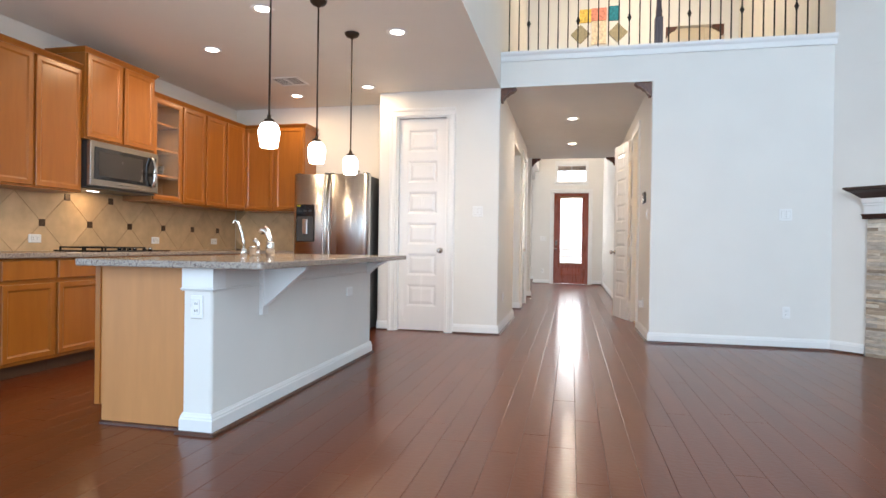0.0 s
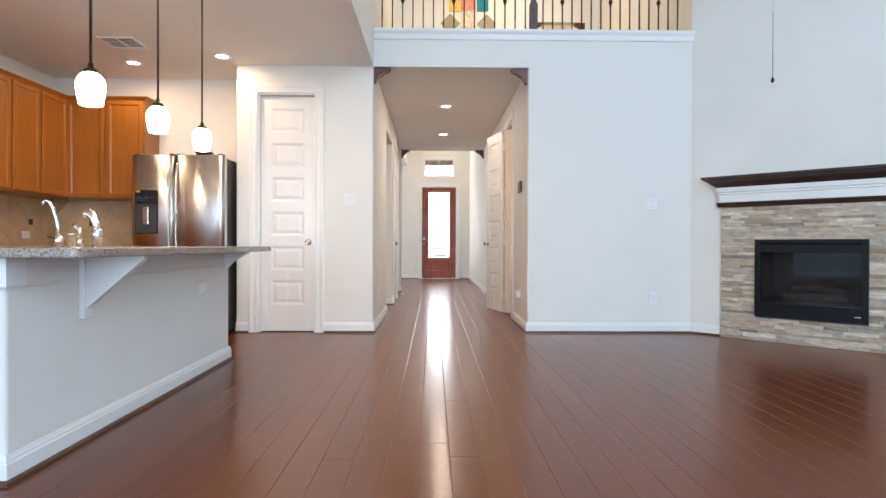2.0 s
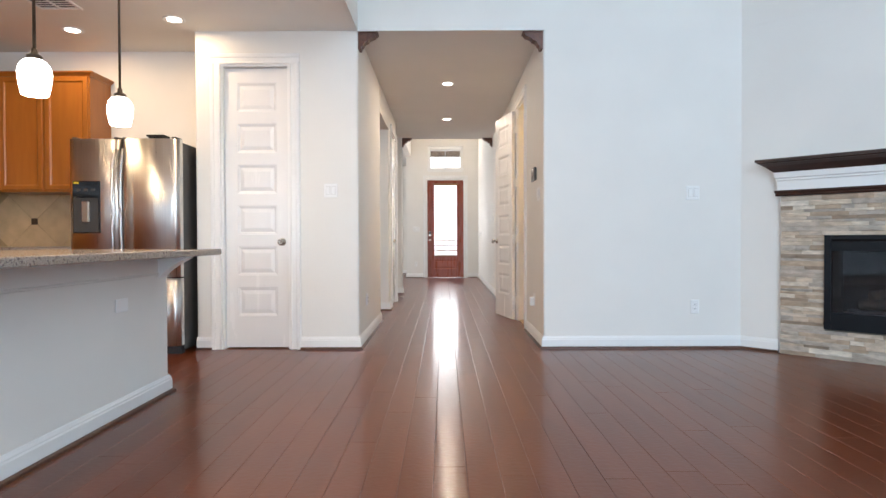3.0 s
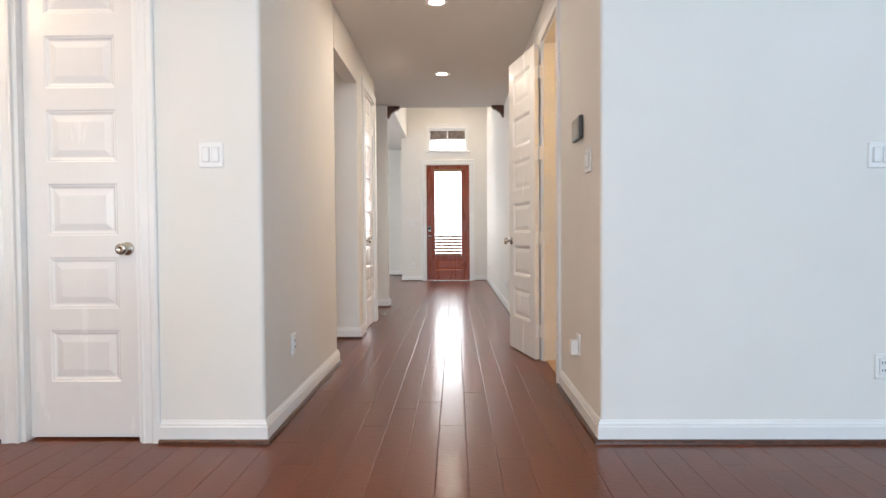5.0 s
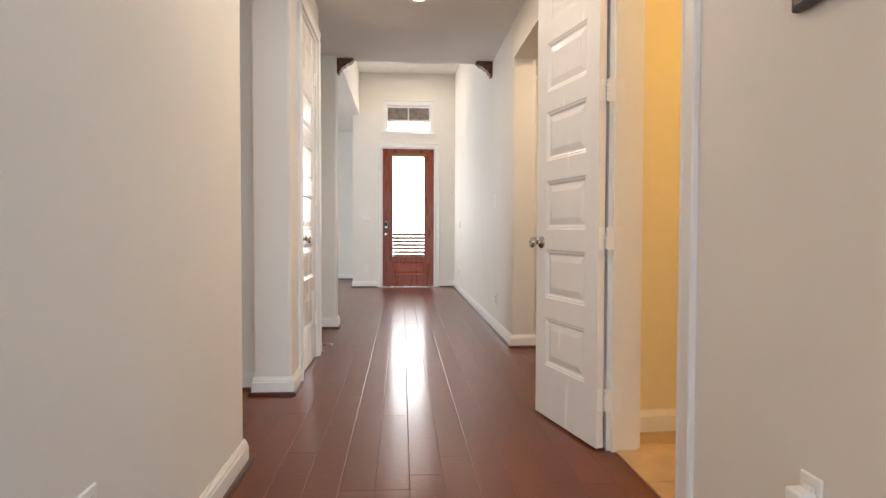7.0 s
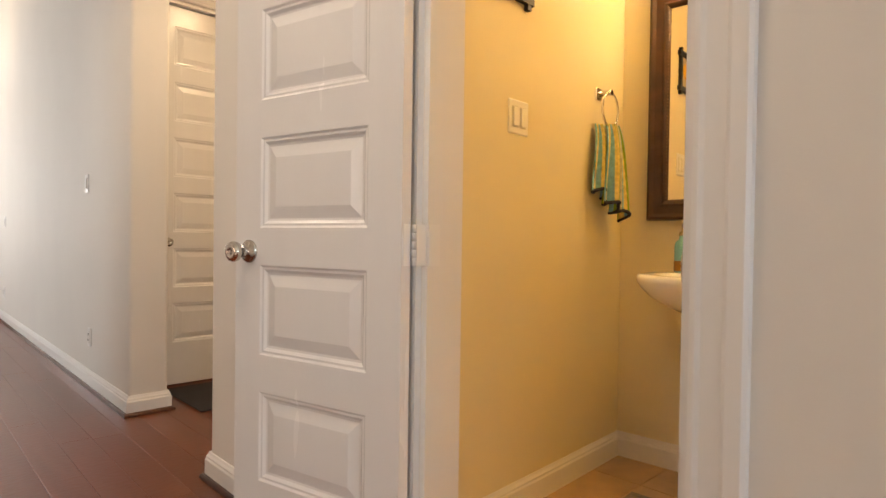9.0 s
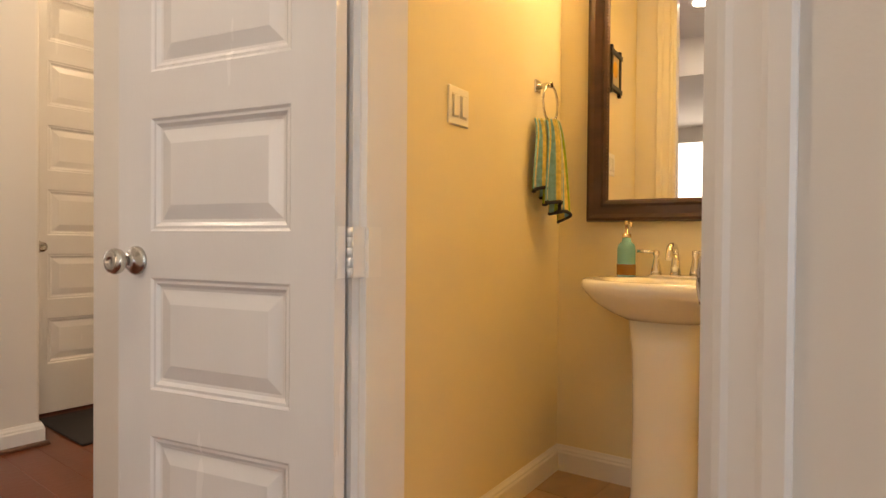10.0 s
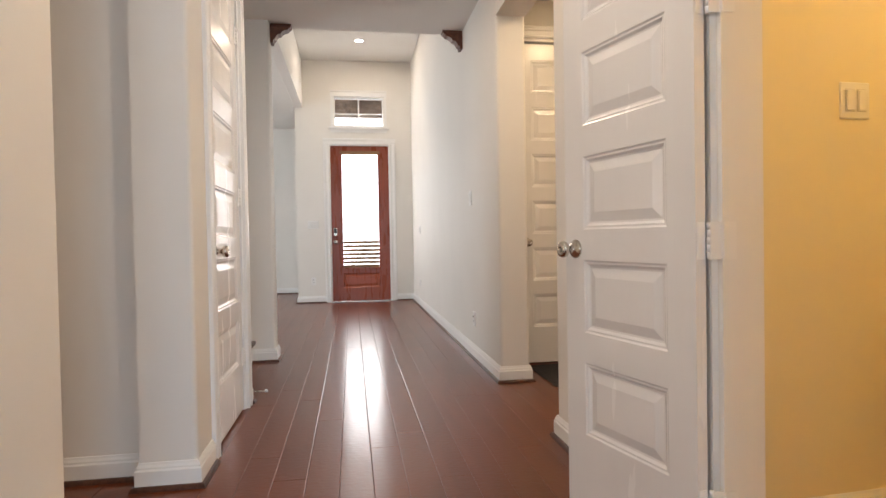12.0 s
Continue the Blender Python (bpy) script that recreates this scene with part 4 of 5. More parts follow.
# taps on the island
IT = 0.8935
e = thing("filter_tap", "slim chrome gooseneck filter tap on the island", "tap", pose(-1.83, 4.04, IT))
part("base", lathe(bmesh.new(), [(0, 0), (0.022, 0), (0.022, 0.05), (0.012, 0.056), (0, 0.056)], 16), CHROME, e)
part("spout", tube(bmesh.new(), [(0, 0, 0.05), (-0.003, 0.0, 0.10), (-0.014, -0.003, 0.16), (-0.030, -0.008, 0.212), (-0.042, -0.012, 0.236), (-0.056, -0.016, 0.243), (-0.068, -0.020, 0.234), (-0.072, -0.021, 0.220)], 0.0085, 12), CHROME, e)
part("lever", tube(bmesh.new(), [(0, 0, 0.045), (-0.05, -0.015, 0.05)], 0.004, 8), BLACKM, e)
e = thing("soap_pump", "short chrome soap dispenser beside the sink", "dispenser", pose(-1.825, 4.14, IT))
part("body", lathe(bmesh.new(), [(0, 0), (0.021, 0), (0.021, 0.06), (0.024, 0.066), (0.022, 0.072), (0, 0.072)], 16), CHROME, e)
e = thing("kitchen_faucet", "chrome kitchen faucet with pull-out spray", "faucet", pose(-1.80, 4.34, IT))
part("base", lathe(bmesh.new(), [(0, 0), (0.030, 0), (0.030, 0.09), (0.025, 0.10), (0, 0.10)], 18), CHROME, e)
part("neck", tube(bmesh.new(), [(0, 0, 0.09), (-0.006, 0, 0.125), (-0.024, 0, 0.165), (-0.048, 0, 0.188), (-0.070, 0, 0.190), (-0.084, 0, 0.172)], 0.021, 14, taper=0.75), CHROME, e)
part("handle", tube(bmesh.new(), [(0.004, 0, 0.10), (0.004, 0.0, 0.14), (-0.022, 0, 0.198), (-0.044, 0, 0.214)], 0.009, 10), CHROME, e)
e = thing("side_spray", "chrome side spray on the island", "faucet", pose(-1.84, 4.24, IT))
part("holder", lathe(bmesh.new(), [(0, 0), (0.019, 0), (0.014, 0.03), (0.013, 0.05), (0, 0.05)], 14), CHROME, e)
part("head", tube(bmesh.new(), [(0, 0, 0.045), (0.0, 0, 0.09), (-0.02, 0, 0.115), (-0.035, 0, 0.118)], 0.014, 12), CHROME, e)

# pendants and recessed lights
CAN = [(0, 2.749), (0.062, 2.749), (0.060, 2.735), (0.045, 2.718), (0.018, 2.708), (0.010, 2.70), (0, 2.70)]
SHD = [(r * 0.86, 1.728 - (1.728 - z) * 0.87) for r, z in [(0.028, 1.728), (0.050, 1.716), (0.066, 1.695), (0.074, 1.668), (0.075, 1.645), (0.069, 1.60), (0.060, 1.552), (0.057, 1.549), (0.066, 1.60), (0.071, 1.645), (0.070, 1.668), (0.062, 1.693), (0.046, 1.712), (0.026, 1.722)]]
first = thing("pendant_lamp", "bronze rod pendant lamp with a lit opal glass shade", "pendant lamp", pose(-1.48, 3.73, 0), "pendants over the island")
part("canopy", lathe(bmesh.new(), CAN, 20), BRONZE, first)
part("rod", tube(bmesh.new(), [(0, 0, 2.705), (0, 0, 1.75)], 0.0065, 8), BRONZE, first)
part("cap", lathe(bmesh.new(), [(0, 1.775), (0.012, 1.772), (0.014, 1.75), (0.030, 1.742), (0.032, 1.722), (0, 1.722)], 16), BRONZE, first)
part("shade", lathe(bmesh.new(), SHD, 28), SHADEG, first, "lit white opal glass shade")
part("bulb", lathe(bmesh.new(), [(0, 1.72), (0.016, 1.71), (0.028, 1.66), (0.022, 1.62), (0, 1.605)], 14), LAMPG, first)
copy_thing(first, pose(-1.48, 4.41, 0))
copy_thing(first, pose(-1.48, 5.07, 0))
for yy in (3.73, 4.41, 5.07):
    li = bpy.data.lights.new("pendant_bulb", "POINT")
    li.energy, li.color, li.shadow_soft_size = 7, WARM, 0.05
    new("pendant_bulb", li).location = (-1.48, yy, 1.545)


def downlight(x, y, z, watts, group="recessed ceiling lights", color=WARM):
    e = thing("recessed_light", "round recessed ceiling light, switched on", "ceiling light", pose(x, y, z), group)
    part("trim_ring", lathe(bmesh.new(), [(0.088, -0.0005), (0.088, -0.005), (0.078, -0.008), (0.060, -0.005), (0.056, -0.0005)], 28), TRIM, e)
    part("lens", lathe(bmesh.new(), [(0, -0.005), (0.045, -0.005), (0.057, -0.003)], 24), LAMPG, e)
    area("downlight", (x, y, z - 0.014), (x, y, 0), 0.11, 0.11, watts, color, "DISK")


for x, y in ((-1.96, 4.47), (-2.90, 5.23), (-1.10, 5.11), (-2.89, 6.89), (-1.915, 6.66)):
    downlight(x, y, CEIL, 18 if y < 6 else 9.5, color=(1.0, 0.70, 0.39))
for x, y, z, p in ((0.327, 8.64, CEIL, 15), (0.325, 10.61, CEIL, 15), (0.325, 15.6, 3.78, 15)):
    downlight(x, y, z, p, color=(1.0, 0.80, 0.58))
e = thing("ceiling_vent", "white slotted air vent in the kitchen ceiling", "vent", pose(-2.68, 6.29, CEIL))
part("frame", boxes((-0.16, 0.16, -0.15, -0.13, -0.010, -0.0005), (-0.16, 0.16, 0.13, 0.15, -0.010, -0.0005), (-0.16, -0.14, -0.13, 0.13, -0.010, -0.0005), (0.14, 0.16, -0.13, 0.13, -0.010, -0.0005), (-0.006, 0.006, -0.13, 0.13, -0.010, -0.0005)), TRIM, e)
# flat dark sheet on the ceiling for the shade seen between the slats
part("duct_shade", boxes((-0.14, 0.14, -0.13, 0.13, -0.002, -0.0005)), DARKGREY, e)
for k in range(7):
    for x0, x1 in ((-0.138, -0.008), (0.008, 0.138)):
        part("slat", boxes((x0, x1, -0.118 + 0.038 * k, -0.110 + 0.038 * k, -0.006, -0.003)), TRIM, e)

# ---- living room: fireplace, loft railing ----
FPM = pose(2.85, YA, 0, 0, 0, -45)
STONE = mat("ledger_stone", (0.46, 0.39, 0.31), 0.8, vary=0.22, scale=14, bump=0.8, bscale=45, obrand=0.0, stretch=(1, 1, 2.5))
nt = STONE.node_tree
ramp = nt.nodes.new("ShaderNodeValToRGB")
els = ramp.color_ramp.elements
els[0].position, els[0].color = 0.0, (0.27, 0.205, 0.15, 1)
els[1].position, els[1].color = 1.0, (0.74, 0.67, 0.57, 1)
for p, c in ((0.2, (0.46, 0.35, 0.25)), (0.45, (0.58, 0.49, 0.39)), (0.7, (0.40, 0.35, 0.30)), (0.85, (0.58, 0.47, 0.35))):
    els.new(p).color = (*c, 1)
nt.links.new(nt.nodes.new("ShaderNodeObjectInfo").outputs["Random"], ramp.inputs[0])
nt.links.new(ramp.outputs[0], next(n for n in nt.nodes if n.type == "HUE_SAT").inputs["Color"])
e = thing("fireplace", "corner fireplace with stacked ledger stone and dark mantel", "fireplace", FPM)
S0, S1, SZ = 0.316, 1.838, 1.292
B0, B1, BZ0, BZ1 = 0.627, 1.525, 0.235, 0.972
part("backing", boxes((S0 + 0.004, B0, -0.014, -0.001, 0.001, SZ), (B1, S1 - 0.004, -0.014, -0.001, 0.001, SZ), (B0, B1, -0.014, -0.001, 0.001, BZ0), (B0, B1, -0.014, -0.001, BZ1, SZ)), mat("stone_joint", (0.20, 0.17, 0.14), 0.9), e)
rnd = random.Random(3)
blocks = []
for v in range(6):
    bm = bmesh.new()
    box(bm, 0, 1, 0, 1, 0, 1)
    for vert in bm.verts:
        if vert.co.y < 0.5:
            vert.co.y += rnd.uniform(-0.35, 0.35)
    blocks.append(mesh_of("stone", bm, STONE))
z = 0.0
while z < SZ - 0.01:
    h = min(rnd.choice((0.022, 0.027, 0.032, 0.040)), SZ - z)
    if SZ - z - h < 0.02:
        h = SZ - z
    spans = [(S0, S1)]
    if z + h > BZ0 + 0.01 and z < BZ1 - 0.01:
        spans = [(S0, B0 + 0.004), (B1 - 0.004, S1)]
    for a, b in spans:
        x = a
        while x < b - 0.005:
            w = min(rnd.uniform(0.08, 0.30), b - x)
            if b - x - w < 0.06:
                w = b - x
            st = new("stone", rnd.choice(blocks))
            st.parent = e
            d = rnd.uniform(0.012, 0.026)
            st.matrix_basis = Matrix.LocRotScale((x + 0.0008, -0.014 - d, z + 0.0008), None, (w - 0.0016, d, h - 0.0016))
            x += w
    z += h
fb = part("firebox", boxes((B0 + 0.035, B1 - 0.035, 0.36, 0.38, BZ0 + 0.03, BZ1 - 0.03), (B0 + 0.035, B0 + 0.05, -0.02, 0.36, BZ0 + 0.03, BZ1 - 0.03), (B1 - 0.05, B1 - 0.035, -0.02, 0.36, BZ0 + 0.03, BZ1 - 0.03),
                           (B0 + 0.05, B1 - 0.05, -0.02, 0.36, BZ0 + 0.03, BZ0 + 0.05), (B0 + 0.05, B1 - 0.05, -0.02, 0.36, BZ1 - 0.05, BZ1 - 0.03)), mat("soot_brick", (0.016, 0.010, 0.009), 0.85, vary=0.2), e, "dark fire chamber")
part("surround", boxes((B0, B0 + 0.045, -0.055, -0.022, BZ0, BZ1), (B1 - 0.045, B1, -0.055, -0.022, BZ0, BZ1), (B0 + 0.045, B1 - 0.045, -0.055, -0.022, BZ1 - 0.035, BZ1),
                       (B0 + 0.045, B1 - 0.045, -0.050, -0.022, BZ1 - 0.125, BZ1 - 0.05), (B0 + 0.045, B1 - 0.045, -0.055, -0.022, BZ0, BZ0 + 0.135), r=0.003), mat("black_steel", (0.006, 0.007, 0.009), 0.35, spec=0.2), e, "black steel fireplace surround")
part("badge", boxes((B1 - 0.10, B1 - 0.055, -0.0565, -0.055, BZ0 + 0.055, BZ0 + 0.061)), PLATE, e)
g = part("glass_front", boxes((B0 + 0.045, B1 - 0.045, -0.036, -0.032, BZ0 + 0.135, BZ1 - 0.125)), FIREGLASS, e)
g.visible_shadow = False
LOG = wood_mat("fire_log", (0.055, 0.036, 0.024), (0.025, 0.017, 0.012), 0.9, (3, 3, 3), bump=0.6)
for p, q, r in (((0.82, 0.20, 0.42), (1.34, 0.14, 0.44), 0.045), ((0.90, 0.10, 0.50), (1.20, 0.24, 0.55), 0.038), ((1.10, 0.22, 0.52), (1.32, 0.08, 0.49), 0.034)):
    p, q = Vector(p), Vector(q)
    pts = [p.lerp(q, k / 8) + Vector((0, rnd.uniform(-0.008, 0.008), rnd.uniform(-0.008, 0.008))) for k in range(9)]
    part("log", tube(bmesh.new(), pts, r, 10, taper=0.8), LOG, e, "ceramic fire log")
part("ember_bed", box(bmesh.new(), B0 + 0.10, B1 - 0.10, 0.04, 0.30, BZ0 + 0.05, BZ0 + 0.145, r=0.03), mat("ash", (0.045, 0.042, 0.048), 0.95, vary=0.4, scale=30, bump=1.0, bscale=60), e, "pale ash bed")
STRIP = [(-0.001, 0), (0.052, 0), (0.058, 0.010), (0.052, 0.020), (0.060, 0.030), (0.064, 0.046), (-0.001, 0.046)]
FRZ = [(-0.001, 0), (0.045, 0), (0.045, 0.075), (0.055, 0.083), (0.052, 0.095), (0.062, 0.105), (0.062, 0.148), (-0.001, 0.148)]
CRW = [(-0.001, 0), (0.066, 0), (0.076, 0.010), (0.090, 0.022), (0.120, 0.048), (0.150, 0.066), (0.160, 0.070), (0.164, 0.078), (0.176, 0.082), (0.176, 0.102), (-0.001, 0.102)]
for nm, prof, zz, mt, lb in (("mantel_strip", STRIP, SZ + 0.002, DARKW, "dark stained lower mantel strip"), ("mantel_frieze", FRZ, SZ + 0.0485, TRIM, "white painted mantel frieze"), ("mantel_shelf", CRW, SZ + 0.197, DARKW, "dark espresso crown mantel shelf")):
    part(nm, mould(bmesh.new(), prof, (S0 + 0.02, 0, zz), (S1 - 0.02, 0, zz), (0, -1), 1, 1), mt, e, lb)

plate("light_switch", "white double rocker switch by the pantry", pose(-0.698, YA, 1.376), "switch", 2, "light switch")
plate("light_switch", "white double switch on the living room wall", pose(2.43, YA, 1.345), "switch", 2, "light switch")
plate("wall_outlet", "white outlet low on the living room wall", pose(2.45, YA, 0.36))

setting("trim_loft", mould(bmesh.new(), [(-0.16, 0), (0.0, 0), (0.012, 0.0), (0.016, 0.02), (0.016, 0.055), (0.028, 0.07), (0.034, 0.085), (0.034, 0.105), (-0.16, 0.105)], (XL + 0.001, YA, 3.032), (2.869, YA, 3.032), (0, -1)), TRIM, "white moulded ledge under the loft railing", "trim")
e = thing("loft_railing", "loft railing of dark iron balusters with a wooden newel", "railing", pose(0, YA + 0.07, 3.137))
BAL = bmesh.new()
box(BAL, -0.0065, 0.0065, -0.0065, 0.0065, 0, 0.92)
BALK = bmesh.new()
box(BALK, -0.0065, 0.0065, -0.0065, 0.0065, 0, 0.92)
lathe(BALK, [(0, 0.285), (0.010, 0.287), (0.012, 0.30), (0.024, 0.325), (0.012, 0.350), (0.010, 0.363), (0, 0.365)], 8)
b0 = part("baluster", BAL, BLACKM, e)
b1 = part("baluster", BALK, BLACKM, e)
b0.location.x, b1.location.x = -0.379, -0.379 + 2 * 0.107
for k in range(1, 15):
    if k != 2:
        again(b1 if k in (7, 12) else b0, e, pose(-0.379 + 0.107 * k, 0, 0))
for k in range(15):
    again(b1 if k in (2, 7, 12) else b0, e, pose(1.305 + 0.1015 * k, 0, 0))
part("newel", lathe(box(bmesh.new(), 1.204 - 0.04, 1.204 + 0.04, -0.04, 0.04, 0, 0.30, r=0.004), [(0, 0.30), (0.036, 0.30), (0.030, 0.33), (0.034, 0.36), (0.026, 0.42), (0.030, 0.90), (0, 0.91)], 16, pose(1.204, 0, 0)), wood_mat("newel_stain", (0.12, 0.085, 0.085), (0.07, 0.05, 0.05), 0.4), e, "dark stained newel post")
part("handrail", box(bmesh.new(), XL, 2.87, -0.032, 0.032, 0.92, 0.98, r=0.014), DARKW, e)

# loft wall quilt and the bracketed opening behind
e = thing("wall_quilt", "patchwork hanging of yellow, coral, teal and cream cloth", "wall hanging", pose(0, 10.499, 0))
for nm, x0, x1, z0, z1, col in (("patch", 0.41, 0.60, 4.74, 4.96, (0.80, 0.55, 0.12)), ("patch", 0.60, 0.85, 4.76, 4.97, (0.72, 0.28, 0.20)), ("patch", 0.61, 0.85, 4.37, 4.758, (0.75, 0.62, 0.45)), ("patch", 0.87, 1.055, 4.75, 4.99, (0.03, 0.22, 0.28))):
    part(nm, box(bmesh.new(), x0, x1, -0.025, -0.001, z0, z1, r=0.006), mat("cloth", col, 0.9, vary=0.3, scale=25, bump=0.4), e)
for cx, cz in ((0.43, 4.55), (1.03, 4.545)):
    bm = box(bmesh.new(), -0.115, 0.115, -0.020, -0.001, -0.115, 0.115, r=0.006)
    bmesh.ops.transform(bm, matrix=pose(cx, 0, cz, 0, 45, 0), verts=bm.verts)
    part("patch", bm, mat("sage_cloth", (0.36, 0.31, 0.20), 0.9, vary=0.2, scale=25), e)
area("loft_light", (1.2, 9.0, 5.5), (1.2, 9.2, 3), 0.5, 0.5, 60, (1.0, 0.78, 0.50))
area("loft_light", (2.2, 11.5, 5.5), (2.2, 11.5, 3), 0.3, 0.3, 12, (1.0, 0.75, 0.46))
e = thing("pull_chain", "thin metal pull chain with a dark end knob", "pull chain", pose(1.993, 4.033, 1.80))
part("chain", tube(bmesh.new(), [(0, 0, 0.02), (0, 0, HIGH - 1.8)], 0.0015, 6), NICKEL, e)
part("end_knob", lathe(bmesh.new(), [(0, -0.010), (0.007, -0.004), (0.009, 0.006), (0.005, 0.020), (0, 0.022)], 12), BRONZE, e)


# ---- hall and entry ----
def bracket(m):
    """Carved dark wood corner bracket: hangs below the plane z = 0, against the wall x = 0, running out along x."""
    e = thing("corner_bracket", "dark carved wooden bracket in an opening corner", "bracket", m, "dark corner brackets")
    prof = [(0, 0), (0.185, 0), (0.185, -0.028), (0.170, -0.032), (0.165, -0.048), (0.135, -0.055), (0.105, -0.072), (0.098, -0.088), (0.070, -0.095), (0.052, -0.118), (0.046, -0.135), (0.030, -0.142), (0.026, -0.170), (0, -0.170)]
    prof = [(x * 0.88, z * 0.9) for x, z in prof]
    bm = bmesh.new()
    a = [bm.verts.new((x, -0.045, z)) for x, z in prof]
    b = [bm.verts.new((x, 0.045, z)) for x, z in prof]
    bm.faces.new(a), bm.faces.new(b[::-1])
    for k in range(len(prof)):
        bm.faces.new((a[k], b[k], b[(k + 1) % len(prof)], a[(k + 1) % len(prof)]))
    bmesh.ops.recalc_face_normals(bm, faces=bm.faces)
    part("carving", bm, BRACKW, e)
    part("cap_board", box(bmesh.new(), 0.0005, 0.172, -0.055, 0.055, -0.014, -0.0008, r=0.003, seg=1), BRACKW, e)
    return e


first = bracket(pose(XL + 0.001, YA + 0.06, CEIL))
copy_thing(first, pose(XR - 0.001, YA + 0.06, CEIL, 0, 0, 180))
copy_thing(first, pose(XL + 0.001, Y2 - 0.06, CEIL))
copy_thing(first, pose(XR - 0.001, Y2 - 0.06, CEIL, 0, 0, 180))
copy_thing(first, pose(1.781, 10.56, 4.589))
copy_thing(first, pose(2.659, 10.56, 4.589, 0, 0, 180))

EAST = (0, 0, -90)
plate("light_switch", "white double rocker switch in the hall", pose(XR, 7.175, 1.36, *EAST), "switch", 2, "light switch")
plate("wall_outlet", "white outlet low on the hall wall", pose(XR, 7.42, 0.375, *EAST))
e = thing("plug_in_sensor", "small white plug-in device in a hall outlet", "plug", pose(XR, 7.42, 0.36, *EAST))
part("case", box(bmesh.new(), -0.028, 0.028, -0.050, -0.0108, -0.04, 0.04, r=0.006), PLATE, e)
plate("wall_outlet", "white outlet low on the hall wall", pose(XL, 7.43, 0.383, 0, 0, 90))
plate("light_switch", "white rocker switch on the entry wall", pose(XR, 11.96, 1.30, *EAST), "switch", 1, "light switch")
plate("wall_outlet", "white outlet low on the entry wall", pose(XR, 11.88, 0.32, *EAST))
plate("light_switch", "white switch near the front door", pose(XR, 15.55, 1.10, *EAST), "switch", 1, "light switch")
plate("wall_outlet", "white outlet low near the front door", pose(XR, 15.6, 0.33, *EAST))
plate("light_switch", "white triple switch beside the front door", pose(-0.42, YF, 1.22), "switch", 3, "light switch")
plate("wall_outlet", "white outlet below the entry switches", pose(-0.43, YF, 0.34))
e = thing("thermostat", "dark framed wall tablet thermostat in the hall", "thermostat", pose(XR, 7.40, 1.56, *EAST))
part("case", box(bmesh.new(), -0.10, 0.10, -0.024, -0.0005, -0.062, 0.062, r=0.008), DARKGREY, e)
part("screen", boxes((-0.085, 0.085, -0.0255, -0.024, -0.048, 0.048)), mat("dull_screen", (0.24, 0.21, 0.19), 0.18), e, "dull grey screen")
e = thing("door_stop", "brass spring door stop on the baseboard", "door stop", pose(XL + 0.017, 10.91, 0.07))
part("spring", tube(bmesh.new(), [(0.006 * k / 4, 0.006 * math.cos(k * 1.3), 0.006 * math.sin(k * 1.3)) for k in range(50)], 0.0015, 6), NICKEL, e)
part("tip", lathe(bmesh.new(), [(0, 0), (0.009, 0), (0.009, 0.016), (0, 0.018)], 10, pose(0.072, 0, 0, 0, 90)), PLATE, e)

# front door
e = thing("front_door", "closed mahogany front door with a tall glass pane", "door", pose(-0.155, YF + 0.05, 0))
fw, gx0, gx1, gz0, gz1 = 0.94, 0.182, 0.763, 0.527, 2.33
part("slab", boxes((0.012, gx0, 0, 0.045, 0.012, 2.455), (gx1, fw - 0.012, 0, 0.045, 0.012, 2.455), (gx0, gx1, 0, 0.045, gz1, 2.455), (gx0, gx1, 0, 0.045, 0.45, gz0), (gx0, gx1, 0, 0.045, 0.012, 0.215), (gx0, gx1, 0.020, 0.040, 0.215, 0.45)), CHERRY, e)
bm = bmesh.new()
fs = panel_rings(bm, gx1 - gx0, 0.235, 0, 1)
bmesh.ops.transform(bm, matrix=pose(gx0, -0.001, 0.215), verts=bm.verts)
bmesh.ops.recalc_face_normals(bm, faces=bm.faces)
part("panel", bm, CHERRY, e)
bm = boxes((gx0 - 0.016, gx0 + 0.010, -0.014, -0.0005, gz0 - 0.016, gz1 + 0.016), (gx1 - 0.010, gx1 + 0.016, -0.014, -0.0005, gz0 - 0.016, gz1 + 0.016), (gx0 + 0.010, gx1 - 0.010, -0.014, -0.0005, gz1 - 0.010, gz1 + 0.016), (gx0 + 0.010, gx1 - 0.010, -0.014, -0.0005, gz0 - 0.016, gz0 + 0.010), r=0.003)
part("glazing_bead", bm, CHERRY, e)
g = part("pane", boxes((gx0, gx1, 0.018, 0.024, gz0, gz1)), GLASS, e, "clear glass pane")
g.visible_shadow = False
SLAT = mat("blind_slat", (0.26, 0.14, 0.06), 0.5)
for k in range(7):
    zz = gz0 + 0.03 + 0.063 * k
    part("blind_slat", box(bmesh.new(), gx0 + 0.012, gx1 - 0.012, -0.012, 0.012, zz - 0.021, zz + 0.021), SLAT, e, "tan horizontal blind slat")
part("blind_head", boxes((gx0 - 0.02, gx1 + 0.02, -0.030, -0.0145, gz1 - 0.005, gz1 + 0.045)), SLAT, e)
part("keypad_lock", box(bmesh.new(), 0.045, 0.105, -0.024, -0.0005, 1.04, 1.17, r=0.008), NICKEL, e, "nickel keypad deadbolt")
part("keypad", boxes((0.055, 0.095, -0.0255, -0.024, 1.085, 1.155)), DARKGREY, e)
k = part("knob", lathe(bmesh.new(), KNOB, 20), NICKEL, e)
k.matrix_basis = pose(0.075, 0, 0.945, 90)
for zz in (0.25, 1.22, 2.2):
    part("hinge", boxes((fw - 0.014, fw - 0.006, -0.012, 0.0, zz - 0.05, zz + 0.05)), NICKEL, e)
doorway("door_5", "white casing round the front door", pose(-0.155, YF, 0), 0.94, 2.475, 0.16)
